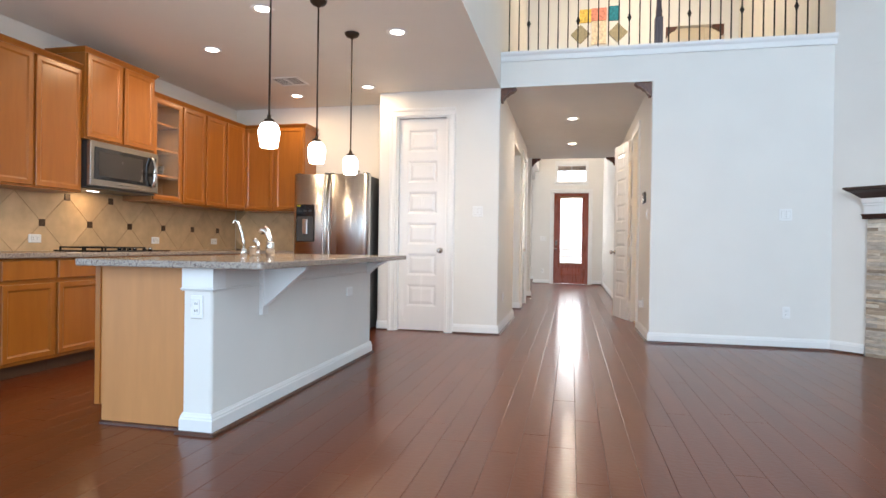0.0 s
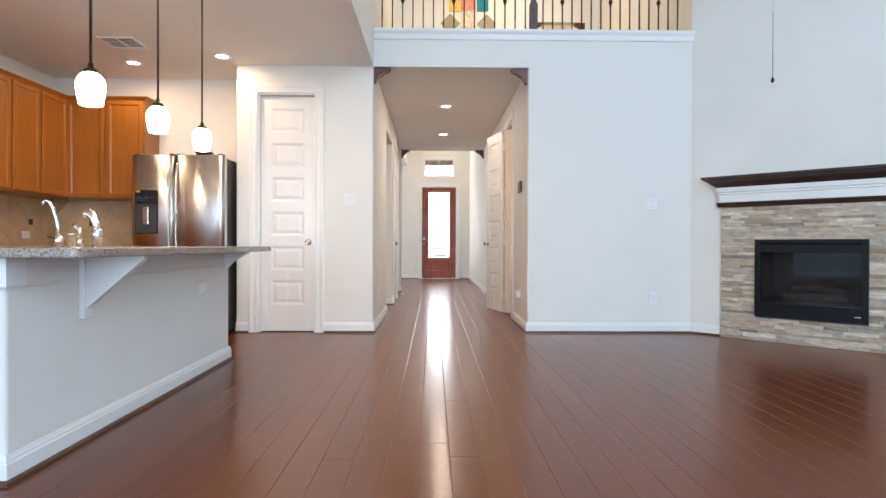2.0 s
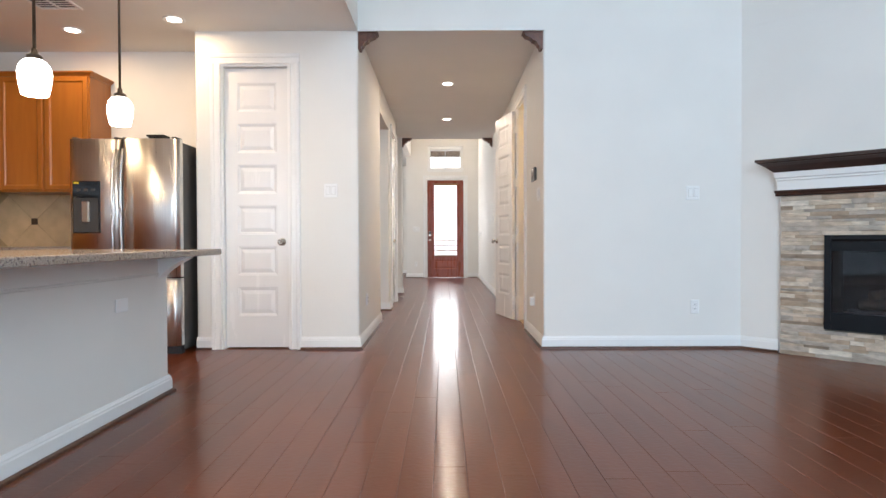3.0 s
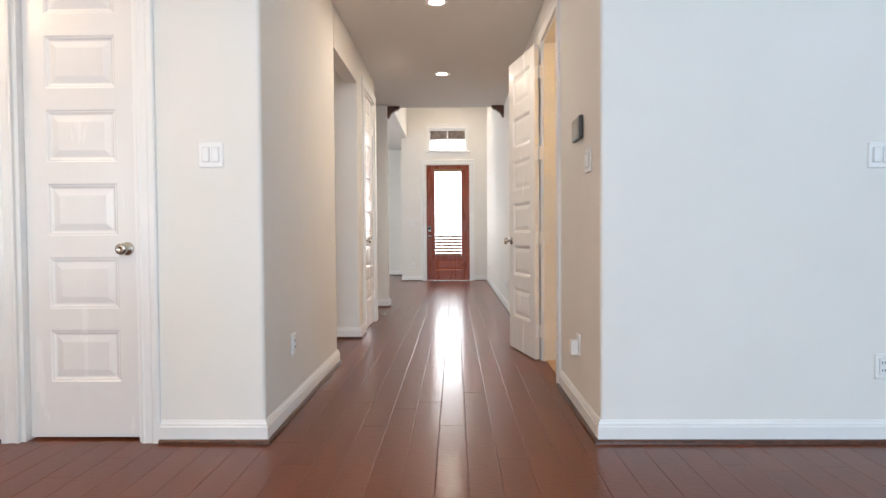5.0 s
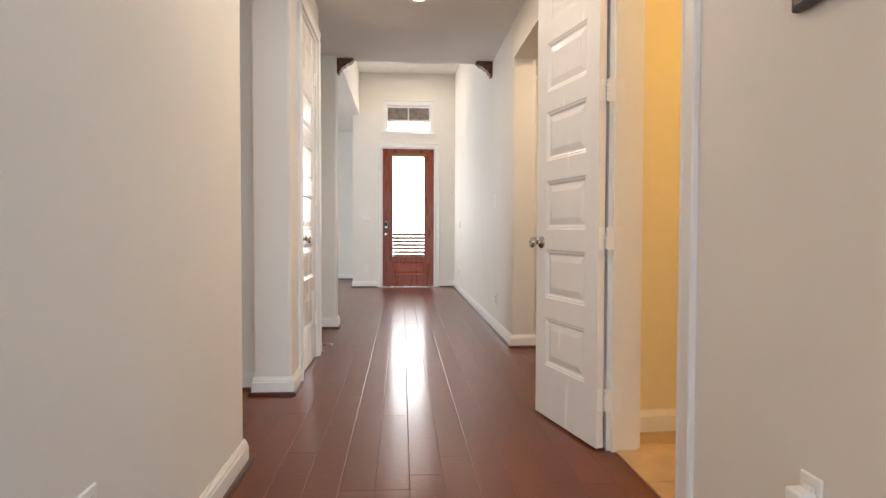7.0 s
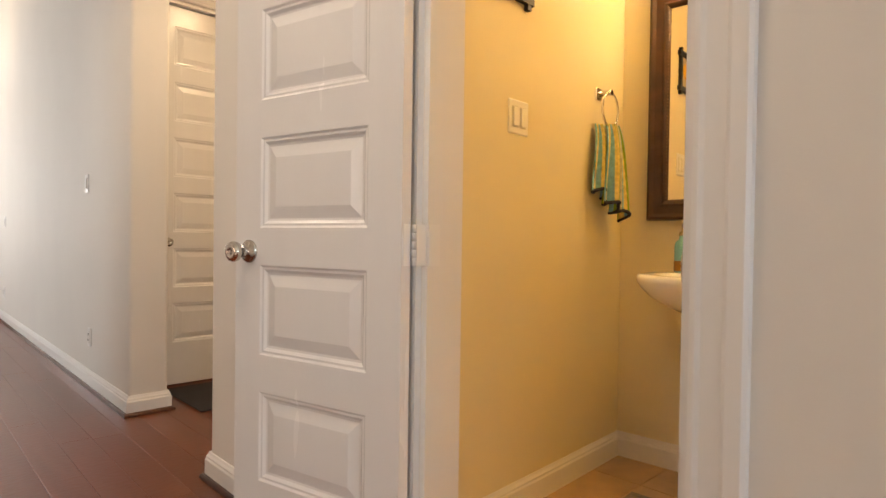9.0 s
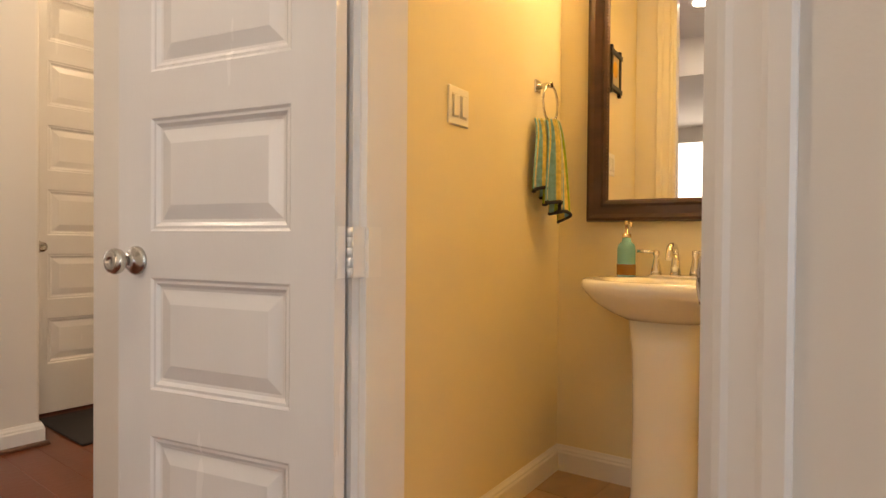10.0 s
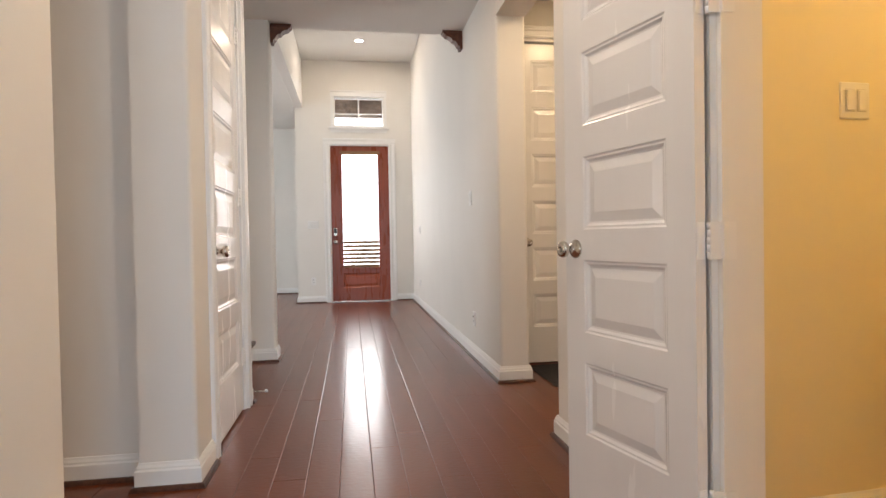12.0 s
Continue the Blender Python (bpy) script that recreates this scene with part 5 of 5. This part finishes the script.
part("threshold", boxes((-0.139, 0.769, YF - 0.01, YF + 0.16, 0.0005, 0.010)), NICKEL, setting("trim_threshold", boxes((-0.139, 0.769, YF + 0.05, YF + 0.159, -0.01, 0.0)), DARKW, "metal sill under the front door", "trim"))

# transom window
e = tagged(thing("window_1", "white transom window over the front door", "window", pose(-0.075, YF, 2.76)), kind="structure")
ww, wh = 0.78, 0.46
part("frame", boxes((0, 0.022, 0.05, 0.11, 0, wh), (ww - 0.022, ww, 0.05, 0.11, 0, wh), (0.022, ww - 0.022, 0.05, 0.11, 0, 0.022), (0.022, ww - 0.022, 0.05, 0.11, wh - 0.022, wh)), TRIM, e)
part("mullion", boxes((ww / 2 - 0.012, ww / 2 + 0.012, 0.055, 0.10, 0.022, wh - 0.022)), TRIM, e)
part("muntin", boxes((0.022, ww / 2 - 0.012, 0.062, 0.09, 0.20, 0.212), (ww / 2 + 0.012, ww - 0.022, 0.062, 0.09, 0.20, 0.212)), TRIM, e)
for a, b in ((0.022, ww / 2 - 0.012), (ww / 2 + 0.012, ww - 0.022)):
    g = part("pane", boxes((a, b, 0.074, 0.078, 0.022, wh - 0.022)), GLASS, e)
    g.visible_shadow = False
part("sill", box(bmesh.new(), -0.075, ww + 0.075, -0.045, -0.0005, -0.05, -0.012, r=0.005), TRIM, e)
part("apron", boxes((-0.05, ww + 0.05, -0.016, -0.0005, -0.10, -0.051)), TRIM, e)
part("head_casing", mould(bmesh.new(), [(0, 0), (0.016, 0), (0.016, 0.06), (0.030, 0.075), (0.030, 0.092), (0, 0.092)], (-0.05, 0, wh + 0.004), (ww + 0.05, 0, wh + 0.004), (0, -1)), TRIM, e)
part("side_casing", boxes((-0.045, -0.004, -0.014, -0.0005, -0.011, wh + 0.003), ), TRIM, e)
part("side_casing", boxes((ww + 0.004, ww + 0.045, -0.014, -0.0005, -0.011, wh + 0.003), ), TRIM, e)
# porch and bright outdoors
setting("porch", boxes((-2.5, 3.2, 18.45, 18.7, 3.33, 4.3), (-2.5, 3.2, YF + 0.17, 18.45, 4.1, 4.2)), mat("porch_brick", (0.48, 0.37, 0.27), 0.8, vary=0.3, scale=12), "brown brick porch beam outside the entry", "porch")
setting("porch_floor", boxes((-2.5, 3.2, YF + 0.165, 20.5, -0.119, -0.03)), mat("porch_concrete", (0.45, 0.42, 0.38), 0.9, vary=0.15), "pale concrete porch floor", "porch")
setting("backdrop", boxes((-7, 8, 24.0, 24.1, -0.115, 7.0)), OUTSIDE, "bright hazy daylight outdoors", "backdrop")
setting("backdrop_west", boxes((-6.6, -6.5, 7.0, 19.0, -0.115, 5.0)), OUTSIDE_SIDE, "bright hazy daylight outdoors", "backdrop")

# stairs beside the hall
e = thing("staircase", "wooden stairs rising beside the hall", "stairs", pose(-0.62, 10.94, 0))
for k in range(7):
    part("riser", boxes((-0.26 * (k + 1), -0.26 * k - 0.02, 0.02, 1.17, 0.18 * k if k else 0.001, 0.18 * (k + 1) - 0.032)), TRIM, e)
    part("tread", box(bmesh.new(), -0.26 * (k + 1) - 0.02, -0.26 * k + 0.012, 0.02, 1.17, 0.18 * (k + 1) - 0.031, 0.18 * (k + 1), r=0.008), SHOE, e)
bm = bmesh.new()
prof = [(-0.02, 0.001), (-0.02, 0.30), (-1.9, 0.30 + 1.88 * 0.692), (-1.9, 0.001)]
a = [bm.verts.new((x, 1.172, z)) for x, z in prof]
b = [bm.verts.new((x, 1.188, z)) for x, z in prof]
bm.faces.new(a), bm.faces.new(b[::-1])
for k in range(4):
    bm.faces.new((a[k], b[k], b[(k + 1) % 4], a[(k + 1) % 4]))
bmesh.ops.recalc_face_normals(bm, faces=bm.faces)
part("skirt_board", bm, TRIM, e)

# side passage
m = mat("black_rubber_mat", (0.018, 0.016, 0.018), 0.85, vary=0.3, scale=40, bump=0.8, bscale=150)
tagged(new("door_mat", mesh_of("door_mat", box(bmesh.new(), 1.45, 2.12, 10.87, 11.48, 0.0005, 0.011, r=0.004, seg=1), m)), "black rubber door mat before a white door", "mat")
downlight(1.95, 10.5, CEIL, 20, color=(1.0, 0.70, 0.38))
# utility room window
e = tagged(thing("window_2", "white framed utility room window", "window", pose(-4.6, 8.4, 0.8, 0, 0, 90)), kind="structure")
part("frame", boxes((0, 0.03, 0.03, 0.09, 0, 1.7), (0.92, 0.95, 0.03, 0.09, 0, 1.7), (0.03, 0.92, 0.03, 0.09, 0, 0.03), (0.03, 0.92, 0.03, 0.09, 1.67, 1.7), (0.03, 0.92, 0.03, 0.09, 0.83, 0.86)), TRIM, e)

# ---- bathroom ----
BTILE = mat("tan_floor_tile", (0.50, 0.33, 0.18), 0.35, vary=0.15, scale=7, bump=0.08, bscale=60, obrand=0.06)
bf = setting("floor_bathroom", boxes((XR + 0.02, 2.70, 7.16, 9.0, 0.0005, 0.004)), GROUT, "tan ceramic tile bathroom floor", "floor")
for i in range(4):
    for j in range(5):
        x0, y0 = XR + 0.02 + i * 0.40, 7.16 + j * 0.40
        x1, y1 = min(x0 + 0.396, 2.70), min(y0 + 0.396, 9.02)
        if x1 - x0 > 0.03 and y1 - y0 > 0.03:
            part("tile", box(bmesh.new(), x0, x1, y0, y1, 0.004, 0.009), BTILE, bf)
plate("light_switch", "white double rocker switch on the bathroom wall", BT @ pose(1.79, 8.96, 1.40), "switch", 2, "light switch")

YM0, YM1 = 7.95, 8.825
e = thing("wall_mirror", "framed mirror with dark beaded wood over the sink", "mirror", BT @ pose(2.585, YM1, 1.065, 0, 0, -89))
mw, mh, fr = YM1 - YM0, 0.98, 0.088
part("glass", boxes((fr - 0.01, mw - fr + 0.01, -0.012, -0.008, fr - 0.01, mh - fr + 0.01)), MIRROR, e, "silvered mirror glass")
FRP = [(0, 0), (0.030, 0.004), (0.034, 0.016), (0.026, 0.030), (0.022, 0.060), (0.028, 0.070), (0.024, 0.080), (0.013, 0.088)]


def frame_bar(bm, length, m):
    """A mitred frame bar along x with the outer edge at z = 0."""
    a = [bm.verts.new(m @ Vector((u, -o, u))) for o, u in FRP] + [bm.verts.new(m @ Vector((0.088, -0.0005, 0.088))), bm.verts.new(m @ Vector((0, -0.0005, 0)))]
    b = [bm.verts.new(m @ Vector((length - u, -o, u))) for o, u in FRP] + [bm.verts.new(m @ Vector((length - 0.088, -0.0005, 0.088))), bm.verts.new(m @ Vector((length, -0.0005, 0)))]
    for k in range(len(a)):
        q = (k + 1) % len(a)
        bm.faces.new((a[k], b[k], b[q], a[q]))
    bmesh.ops.recalc_face_normals(bm, faces=bm.faces)
    return bm


part("frame", frame_bar(bmesh.new(), mw, pose(0, 0, 0)), DARKW, e)
part("frame", frame_bar(bmesh.new(), mw, pose(mw, 0, mh, 0, 180, 0)), DARKW, e)
part("frame", frame_bar(bmesh.new(), mh, pose(0, 0, mh, 0, 90, 0)), DARKW, e)
part("frame", frame_bar(bmesh.new(), mh, pose(mw, 0, 0, 0, -90, 0)), DARKW, e)
bm = bmesh.new()
nb = 56
for k in range(nb):
    for x, z in ((fr - 0.006, fr + (mh - 2 * fr) * (k + 0.5) / nb), (fr + (mw - 2 * fr) * (k + 0.5) / nb, fr - 0.006)):
        lathe(bm, [(0, -0.004), (0.004, -0.002), (0.0045, 0), (0.004, 0.002), (0, 0.004)], 6, pose(x, -0.020, z))
part("beading", bm, mat("bronze_bead", (0.13, 0.08, 0.05), 0.35, metal=0.5), e)

# pedestal sink
SX, SY, SZT = 2.385, 8.46, 0.852
e = thing("pedestal_sink", "white ceramic pedestal sink", "sink", BT @ pose(SX, SY, 0))


def superring(rx0, rx1, ry, z, n=40, p=2.6):
    """Rounded ring, rx1 towards the wall, rx0 towards the room."""
    pts = []
    for k in range(n):
        a = 2 * math.pi * k / n
        c, s = math.cos(a), math.sin(a)
        x = math.copysign(abs(c) ** (2 / p), c) * (rx1 if c > 0 else rx0)
        pts.append((x, math.copysign(abs(s) ** (2 / p), s) * ry, z))
    return pts


def loft(bm, rings, cap0=True, cap1=True):
    vr = [[bm.verts.new(p) for p in r] for r in rings]
    n = len(vr[0])
    for a, b in zip(vr, vr[1:]):
        for k in range(n):
            bm.faces.new((a[k], a[(k + 1) % n], b[(k + 1) % n], b[k])).smooth = True
    if cap0:
        bm.faces.new(vr[0][::-1])
    if cap1:
        bm.faces.new(vr[-1])
    bmesh.ops.recalc_face_normals(bm, faces=bm.faces)
    return bm


wall_gap = 2.598 - SX
rings = [superring(0.11, wall_gap - 0.02, 0.14, 0.712), superring(0.165, wall_gap - 0.01, 0.185, 0.735), superring(0.215, wall_gap, 0.240, 0.770), superring(0.243, wall_gap, 0.270, 0.803),
         superring(0.255, wall_gap, 0.285, 0.825), superring(0.255, wall_gap, 0.285, 0.842), superring(0.248, wall_gap - 0.004, 0.279, 0.8515),
         superring(0.200, 0.07, 0.215, 0.851), superring(0.185, 0.058, 0.200, 0.842), superring(0.150, 0.03, 0.17, 0.76), superring(0.05, 0.0, 0.06, 0.735)]
part("basin", loft(bmesh.new(), rings), CERAM, e)
rings = [superring(0.118, 0.09, 0.128, 0.01, 32), superring(0.118, 0.09, 0.128, 0.045, 32), superring(0.104, 0.085, 0.112, 0.085, 32), superring(0.100, 0.085, 0.108, 0.35, 32), superring(0.104, 0.085, 0.114, 0.60, 32), superring(0.112, 0.09, 0.128, 0.728, 32)]
part("pedestal", loft(bmesh.new(), rings), CERAM, e)
part("supply_pipe", tube(bmesh.new(), [(0.15, -0.06, 0.40), (0.15, -0.06, 0.70)], 0.006, 8), CHROME, e)
e = thing("basin_faucet", "polished nickel two-handle basin faucet", "faucet", BT @ pose(2.50, 8.46, SZT))
part("base", box(bmesh.new(), -0.028, 0.028, -0.095, 0.095, -0.001, 0.014, r=0.010), CHROME, e)
part("spout_base", lathe(bmesh.new(), [(0, 0.013), (0.020, 0.013), (0.016, 0.05), (0.014, 0.09), (0, 0.09)], 16), CHROME, e)
part("spout", tube(bmesh.new(), [(0, 0, 0.07)] + [(-0.050 + 0.050 * math.cos(a), 0, 0.084 + 0.036 * math.sin(a)) for a in [math.pi * k / 10 for k in range(11)]] + [(-0.102, 0, 0.066)], 0.0125, 12), CHROME, e)
for s in (-1, 1):
    part("handle_base", lathe(bmesh.new(), [(0, 0.012), (0.021, 0.012), (0.019, 0.03), (0.011, 0.07), (0.009, 0.08), (0.014, 0.088), (0.012, 0.100), (0, 0.106)], 16, pose(0, s * 0.068, 0)), CHROME, e)
    part("lever", tube(bmesh.new(), [(0, s * 0.07, 0.096), (-0.01, s * 0.10, 0.097), (-0.015, s * 0.135, 0.099)], 0.0065, 10), CHROME, e)
e = thing("soap_bottle", "teal glass soap bottle with amber soap and pump", "soap bottle", BT @ pose(2.485, 8.635, SZT))
part("bottle", lathe(bmesh.new(), [(0, 0.0005), (0.030, 0.001), (0.034, 0.006), (0.034, 0.105), (0.030, 0.122), (0.018, 0.134), (0.015, 0.148), (0, 0.148)], 24), mat("teal_glass", (0.20, 0.44, 0.46), 0.10, rvary=0.03), e, "teal tinted glass bottle")
part("soap", lathe(bmesh.new(), [(0.0345, 0.007), (0.0352, 0.010), (0.0352, 0.046), (0.0345, 0.048)], 24), mat("amber_soap", (0.26, 0.13, 0.03), 0.2), e, "amber liquid soap")
part("collar", lathe(bmesh.new(), [(0, 0.148), (0.017, 0.148), (0.017, 0.163), (0.008, 0.166), (0.006, 0.20), (0, 0.20)], 16), BRASS, e)
part("pump", tube(bmesh.new(), [(0.008, 0, 0.205), (-0.01, -0.01, 0.207), (-0.035, -0.028, 0.204), (-0.038, -0.030, 0.190)], 0.0045, 8), BRASS, e)
part("pump_head", lathe(bmesh.new(), [(0, 0.198), (0.010, 0.198), (0.010, 0.212), (0, 0.214)], 12), BRASS, e)

# towel ring and towel
TX, TZ = 2.36, 1.59
e = thing("towel_ring", "polished metal towel ring on the bathroom wall", "towel ring", BT @ pose(TX, 8.96, TZ))
part("plate", box(bmesh.new(), -0.024, 0.024, -0.012, -0.0005, -0.026, 0.026, r=0.005), CHROME, e)
part("post", tube(bmesh.new(), [(0, -0.01, 0), (0.0, -0.05, 0), (0.0, -0.068, -0.002)], 0.0115, 12), CHROME, e)
part("ring", tube(bmesh.new(), [(0.068 * math.sin(a), -0.062, -0.072 + 0.072 * math.cos(a)) for a in [2 * math.pi * k / 36 for k in range(36)]], 0.0048, 10, closed=True), CHROME, e)


def towel_mat():
    m = mat("striped_towel_cloth", (0.5, 0.5, 0.2), 0.95, bump=1.0, bscale=350, vary=0.2, scale=60)
    nt = m.node_tree
    at = nt.nodes.new("ShaderNodeUVMap")
    sep = nt.nodes.new("ShaderNodeSeparateXYZ")
    ramp = nt.nodes.new("ShaderNodeValToRGB")
    ramp.color_ramp.interpolation = "CONSTANT"
    cols = [(0.24, 0.50, 0.66), (0.76, 0.62, 0.20), (0.28, 0.40, 0.05), (0.70, 0.66, 0.44), (0.24, 0.50, 0.66), (0.78, 0.64, 0.20), (0.28, 0.40, 0.05), (0.22, 0.46, 0.62), (0.76, 0.64, 0.22), (0.28, 0.40, 0.06)]
    els = ramp.color_ramp.elements
    els[0].position, els[0].color = 0.0, (*cols[0], 1)
    els[1].position, els[1].color = 0.9, (*cols[-1], 1)
    for k in range(1, 9):
        els.new(k / 10).color = (*cols[k], 1)
    nt.links.new(at.outputs[0], sep.inputs[0])
    twice, wrap = nt.nodes.new("ShaderNodeMath"), nt.nodes.new("ShaderNodeMath")
    twice.operation, wrap.operation = "MULTIPLY", "FRACT"
    twice.inputs[1].default_value = 2.0
    nt.links.new(sep.outputs[0], twice.inputs[0])
    nt.links.new(twice.outputs[0], wrap.inputs[0])
    nt.links.new(wrap.outputs[0], ramp.inputs[0])
    nt.links.new(ramp.outputs[0], next(n for n in nt.nodes if n.type == "HUE_SAT").inputs["Color"])
    return m


def towel_sheet(z_top, drop_left, drop_right, hw_top, hw_bot, y0, amp, folds, cx=0.0, n=48, rows=26):
    bm = bmesh.new()
    uv = bm.loops.layers.uv.new("UVMap")
    grid = []
    for j in range(rows + 1):
        v = j / rows
        row = []
        for i in range(n + 1):
            u = i / n
            hw = hw_top + (hw_bot - hw_top) * min(1, v * 1.15) ** 0.8
            drop = drop_left + (drop_right - drop_left) * u
            fold = math.sin(u * folds * 2 * math.pi) * amp * (0.35 + 0.65 * v) + 0.3 * amp * math.sin(u * folds * 4.7 * math.pi + 1 + v)
            x = cx + (u - 0.5) * 2 * hw + 0.006 * math.sin(u * folds * 2 * math.pi + 1.2) * v
            y = y0 + fold + (0.02 * (1 - v) ** 6)
            z = z_top - drop * v - 0.012 * v * math.sin(u * folds * 2 * math.pi + 0.5)
            row.append((bm.verts.new((x, y, z)), u, v))
        grid.append(row)
    for j in range(rows):
        for i in range(n):
            quad = (grid[j][i], grid[j + 1][i], grid[j + 1][i + 1], grid[j][i + 1])
            f = bm.faces.new([q[0] for q in quad])
            f.smooth = True
            for lp, q in zip(f.loops, quad):
                lp[uv].uv = (q[1], q[2])
    return bm, grid


e = thing("hand_towel", "striped teal, green and yellow hand towel on a ring", "towel", BT @ pose(TX, 8.96, TZ))
TOWEL = towel_mat()
for nm, args in (("front_fold", (-0.132, 0.315, 0.385, 0.036, 0.082, -0.088, 0.030, 2.2, 0.018)), ("back_fold", (-0.132, 0.27, 0.31, 0.034, 0.090, -0.050, 0.020, 2.2, -0.012))):
    bm, grid = towel_sheet(*args)
    tw = part(nm, bm, TOWEL, e)
    so = tw.modifiers.new("thickness", "SOLIDIFY")
    so.thickness = 0.006
    bm2, grid2 = towel_sheet(*args)
    pts = [q[0].co.copy() for q in grid2[-1]]
    bm2.free()
    part("hem", tube(bmesh.new(), pts, 0.007, 8), mat("navy_hem", (0.03, 0.035, 0.06), 0.95, bump=0.6, bscale=300), tw, "dark navy hem")

# sunflower picture, in a notched dark frame
e = thing("framed_picture", "small dark wood framed sunflower picture", "picture", BT @ pose(1.75, 8.96, 1.905))
part("frame", boxes((-0.105, 0.105, -0.022, -0.0005, -0.106, -0.082), (-0.105, 0.105, -0.022, -0.0005, 0.082, 0.106), (-0.090, -0.068, -0.020, -0.0005, -0.125, 0.125), (0.068, 0.090, -0.020, -0.0005, -0.125, 0.125)), BLACKM, e)
part("canvas", boxes((-0.068, 0.068, -0.012, -0.0005, -0.082, 0.082)), mat("picture_ground", (0.62, 0.50, 0.28), 0.7, vary=0.2), e)
part("flower", lathe(bmesh.new(), [(0, -0.013), (0.02, -0.014), (0.045, -0.0125), (0.045, -0.012)], 14, pose(0, 0, 0.01, -90)), mat("sunflower_yellow", (0.75, 0.42, 0.03), 0.7), e)

# vanity light over the mirror
e = thing("vanity_light", "warm lit vanity light bar above the mirror", "wall lamp", BT @ pose(2.60, 8.42, 2.22, 0, 0, -90))
part("bar", box(bmesh.new(), -0.28, 0.28, -0.03, -0.0005, -0.05, 0.05, r=0.008), CHROME, e)
for k in (-0.19, 0.19):
    part("arm", tube(bmesh.new(), [(k, -0.03, 0), (k, -0.10, 0.0), (k, -0.12, -0.03)], 0.009, 8), CHROME, e)
    part("shade", lathe(bmesh.new(), [(0.025, -0.03), (0.045, -0.05), (0.055, -0.13), (0.05, -0.13), (0.04, -0.05), (0.02, -0.032)], 18, pose(k, -0.12, 0)), SHADEG, e)
for k in (8.23, 8.61):
    li = bpy.data.lights.new("vanity_bulb", "POINT")
    li.energy, li.color, li.shadow_soft_size = 4.9, (1.0, 0.555, 0.105), 0.06
    new("vanity_bulb", li).location = BT @ Vector((2.48, k, 2.06))
e = tagged(new("bath_rug", mesh_of("bath_rug", box(bmesh.new(), 1.95, 2.24, 7.6, 8.72, 0.0095, 0.022, r=0.006), mat("grey_rug", (0.25, 0.22, 0.20), 0.95, vary=0.3, scale=50, bump=1.0))), "grey bath rug on the tan tile floor", "rug")
e.matrix_basis = BT
# added fill without a fixture, brightens the lower bathroom walls and sink
area("bathroom_fill", (1.95, 8.0, CEIL - 0.05), (2.0, 8.1, 0), 0.3, 0.3, 14, (1.0, 0.555, 0.105))
# strike plate on the near jamb
e = thing("strike_plate", "satin nickel strike plate on the door jamb", "strike plate", pose(XR + 0.055, 8.0685, 0.93))
part("plate", box(bmesh.new(), -0.014, 0.014, 0.0005, 0.0035, -0.030, 0.030, r=0.001, seg=1), NICKEL, e)
part("lip", tube(bmesh.new(), [(-0.040 + 0.003 * math.sin(math.pi * k / 12), 0.002 + 0.005 * math.sin(math.pi * k / 12), -0.032 + 0.0053 * k) for k in range(13)], 0.003, 8), NICKEL, e)
part("tongue", boxes((-0.044, -0.014, 0.0005, 0.003, -0.022, 0.022)), NICKEL, e)


# ---- floor: subfloor, planks near the walk as pieces, the rest joined ----
PW = 0.1345
floor = setting("floor", boxes((-4.72, XE, YS, 18.4, -0.10, -0.012)), SUBFLOOR, "dark reddish-brown hand-scraped hardwood plank floor", "floor")
PLANKS = {}


def plank_mesh(length):
    if length not in PLANKS:
        w, g = PW, 0.0003
        vs, fs = [], []
        for z, i, e in ((-0.012, 0, 0), (-0.0014, 0, 0), (-0.0004, 0.0010, 0.0004), (0.0, 0.0030, 0.0010)):
            vs += [(g + i, g + e, z), (w - g - i, g + e, z), (w - g - i, length - g - e, z), (g + i, length - g - e, z)]
        for a in (0, 4, 8):
            for k in range(4):
                fs.append((a + k, a + (k + 1) % 4, a + 4 + (k + 1) % 4, a + 4 + k))
        fs.append((12, 13, 14, 15))
        me = bpy.data.meshes.new("plank")
        me.from_pydata(vs, [], fs)
        me.materials.append(FLOORM)
        PLANKS[length] = me
    return PLANKS[length]


rnd = random.Random(7)
LENGTHS = (0.9, 1.2, 1.5, 1.8, 2.1)
near, far_v, far_f = [], [], []
row0 = 0.100 - PW * math.ceil((0.100 + 4.7) / PW)
nrows = int((XE + 4.7) / PW) + 1
for i in range(nrows):
    x = row0 + i * PW
    y = YS - rnd.random() * 1.5
    while y < 18.3:
        length = rnd.choice(LENGTHS)
        in_hall = XL - 0.2 < x < XR and 6.5 < y < 16.6
        in_front = -0.9 < x < 1.5 and 2.0 < y <= 6.5
        if (in_hall or in_front) and len(near) < 300:
            near.append((x, y, length))
        else:
            me = plank_mesh(length)
            n = len(far_v)
            far_v += [(v.co.x + x, v.co.y + y, v.co.z) for v in me.vertices]
            far_f += [tuple(n + k for k in p.vertices) for p in me.polygons]
        y += length
for x, y, length in near:
    ob = new("plank", plank_mesh(length))
    ob.parent = floor
    ob.location = (x, y, 0)
me = bpy.data.meshes.new("planks")
me.from_pydata(far_v, [], far_f)
me.materials.append(FLOORM_FAR)
ob = new("planks", me)
ob.parent = floor
tagged(ob, kind="stuff")
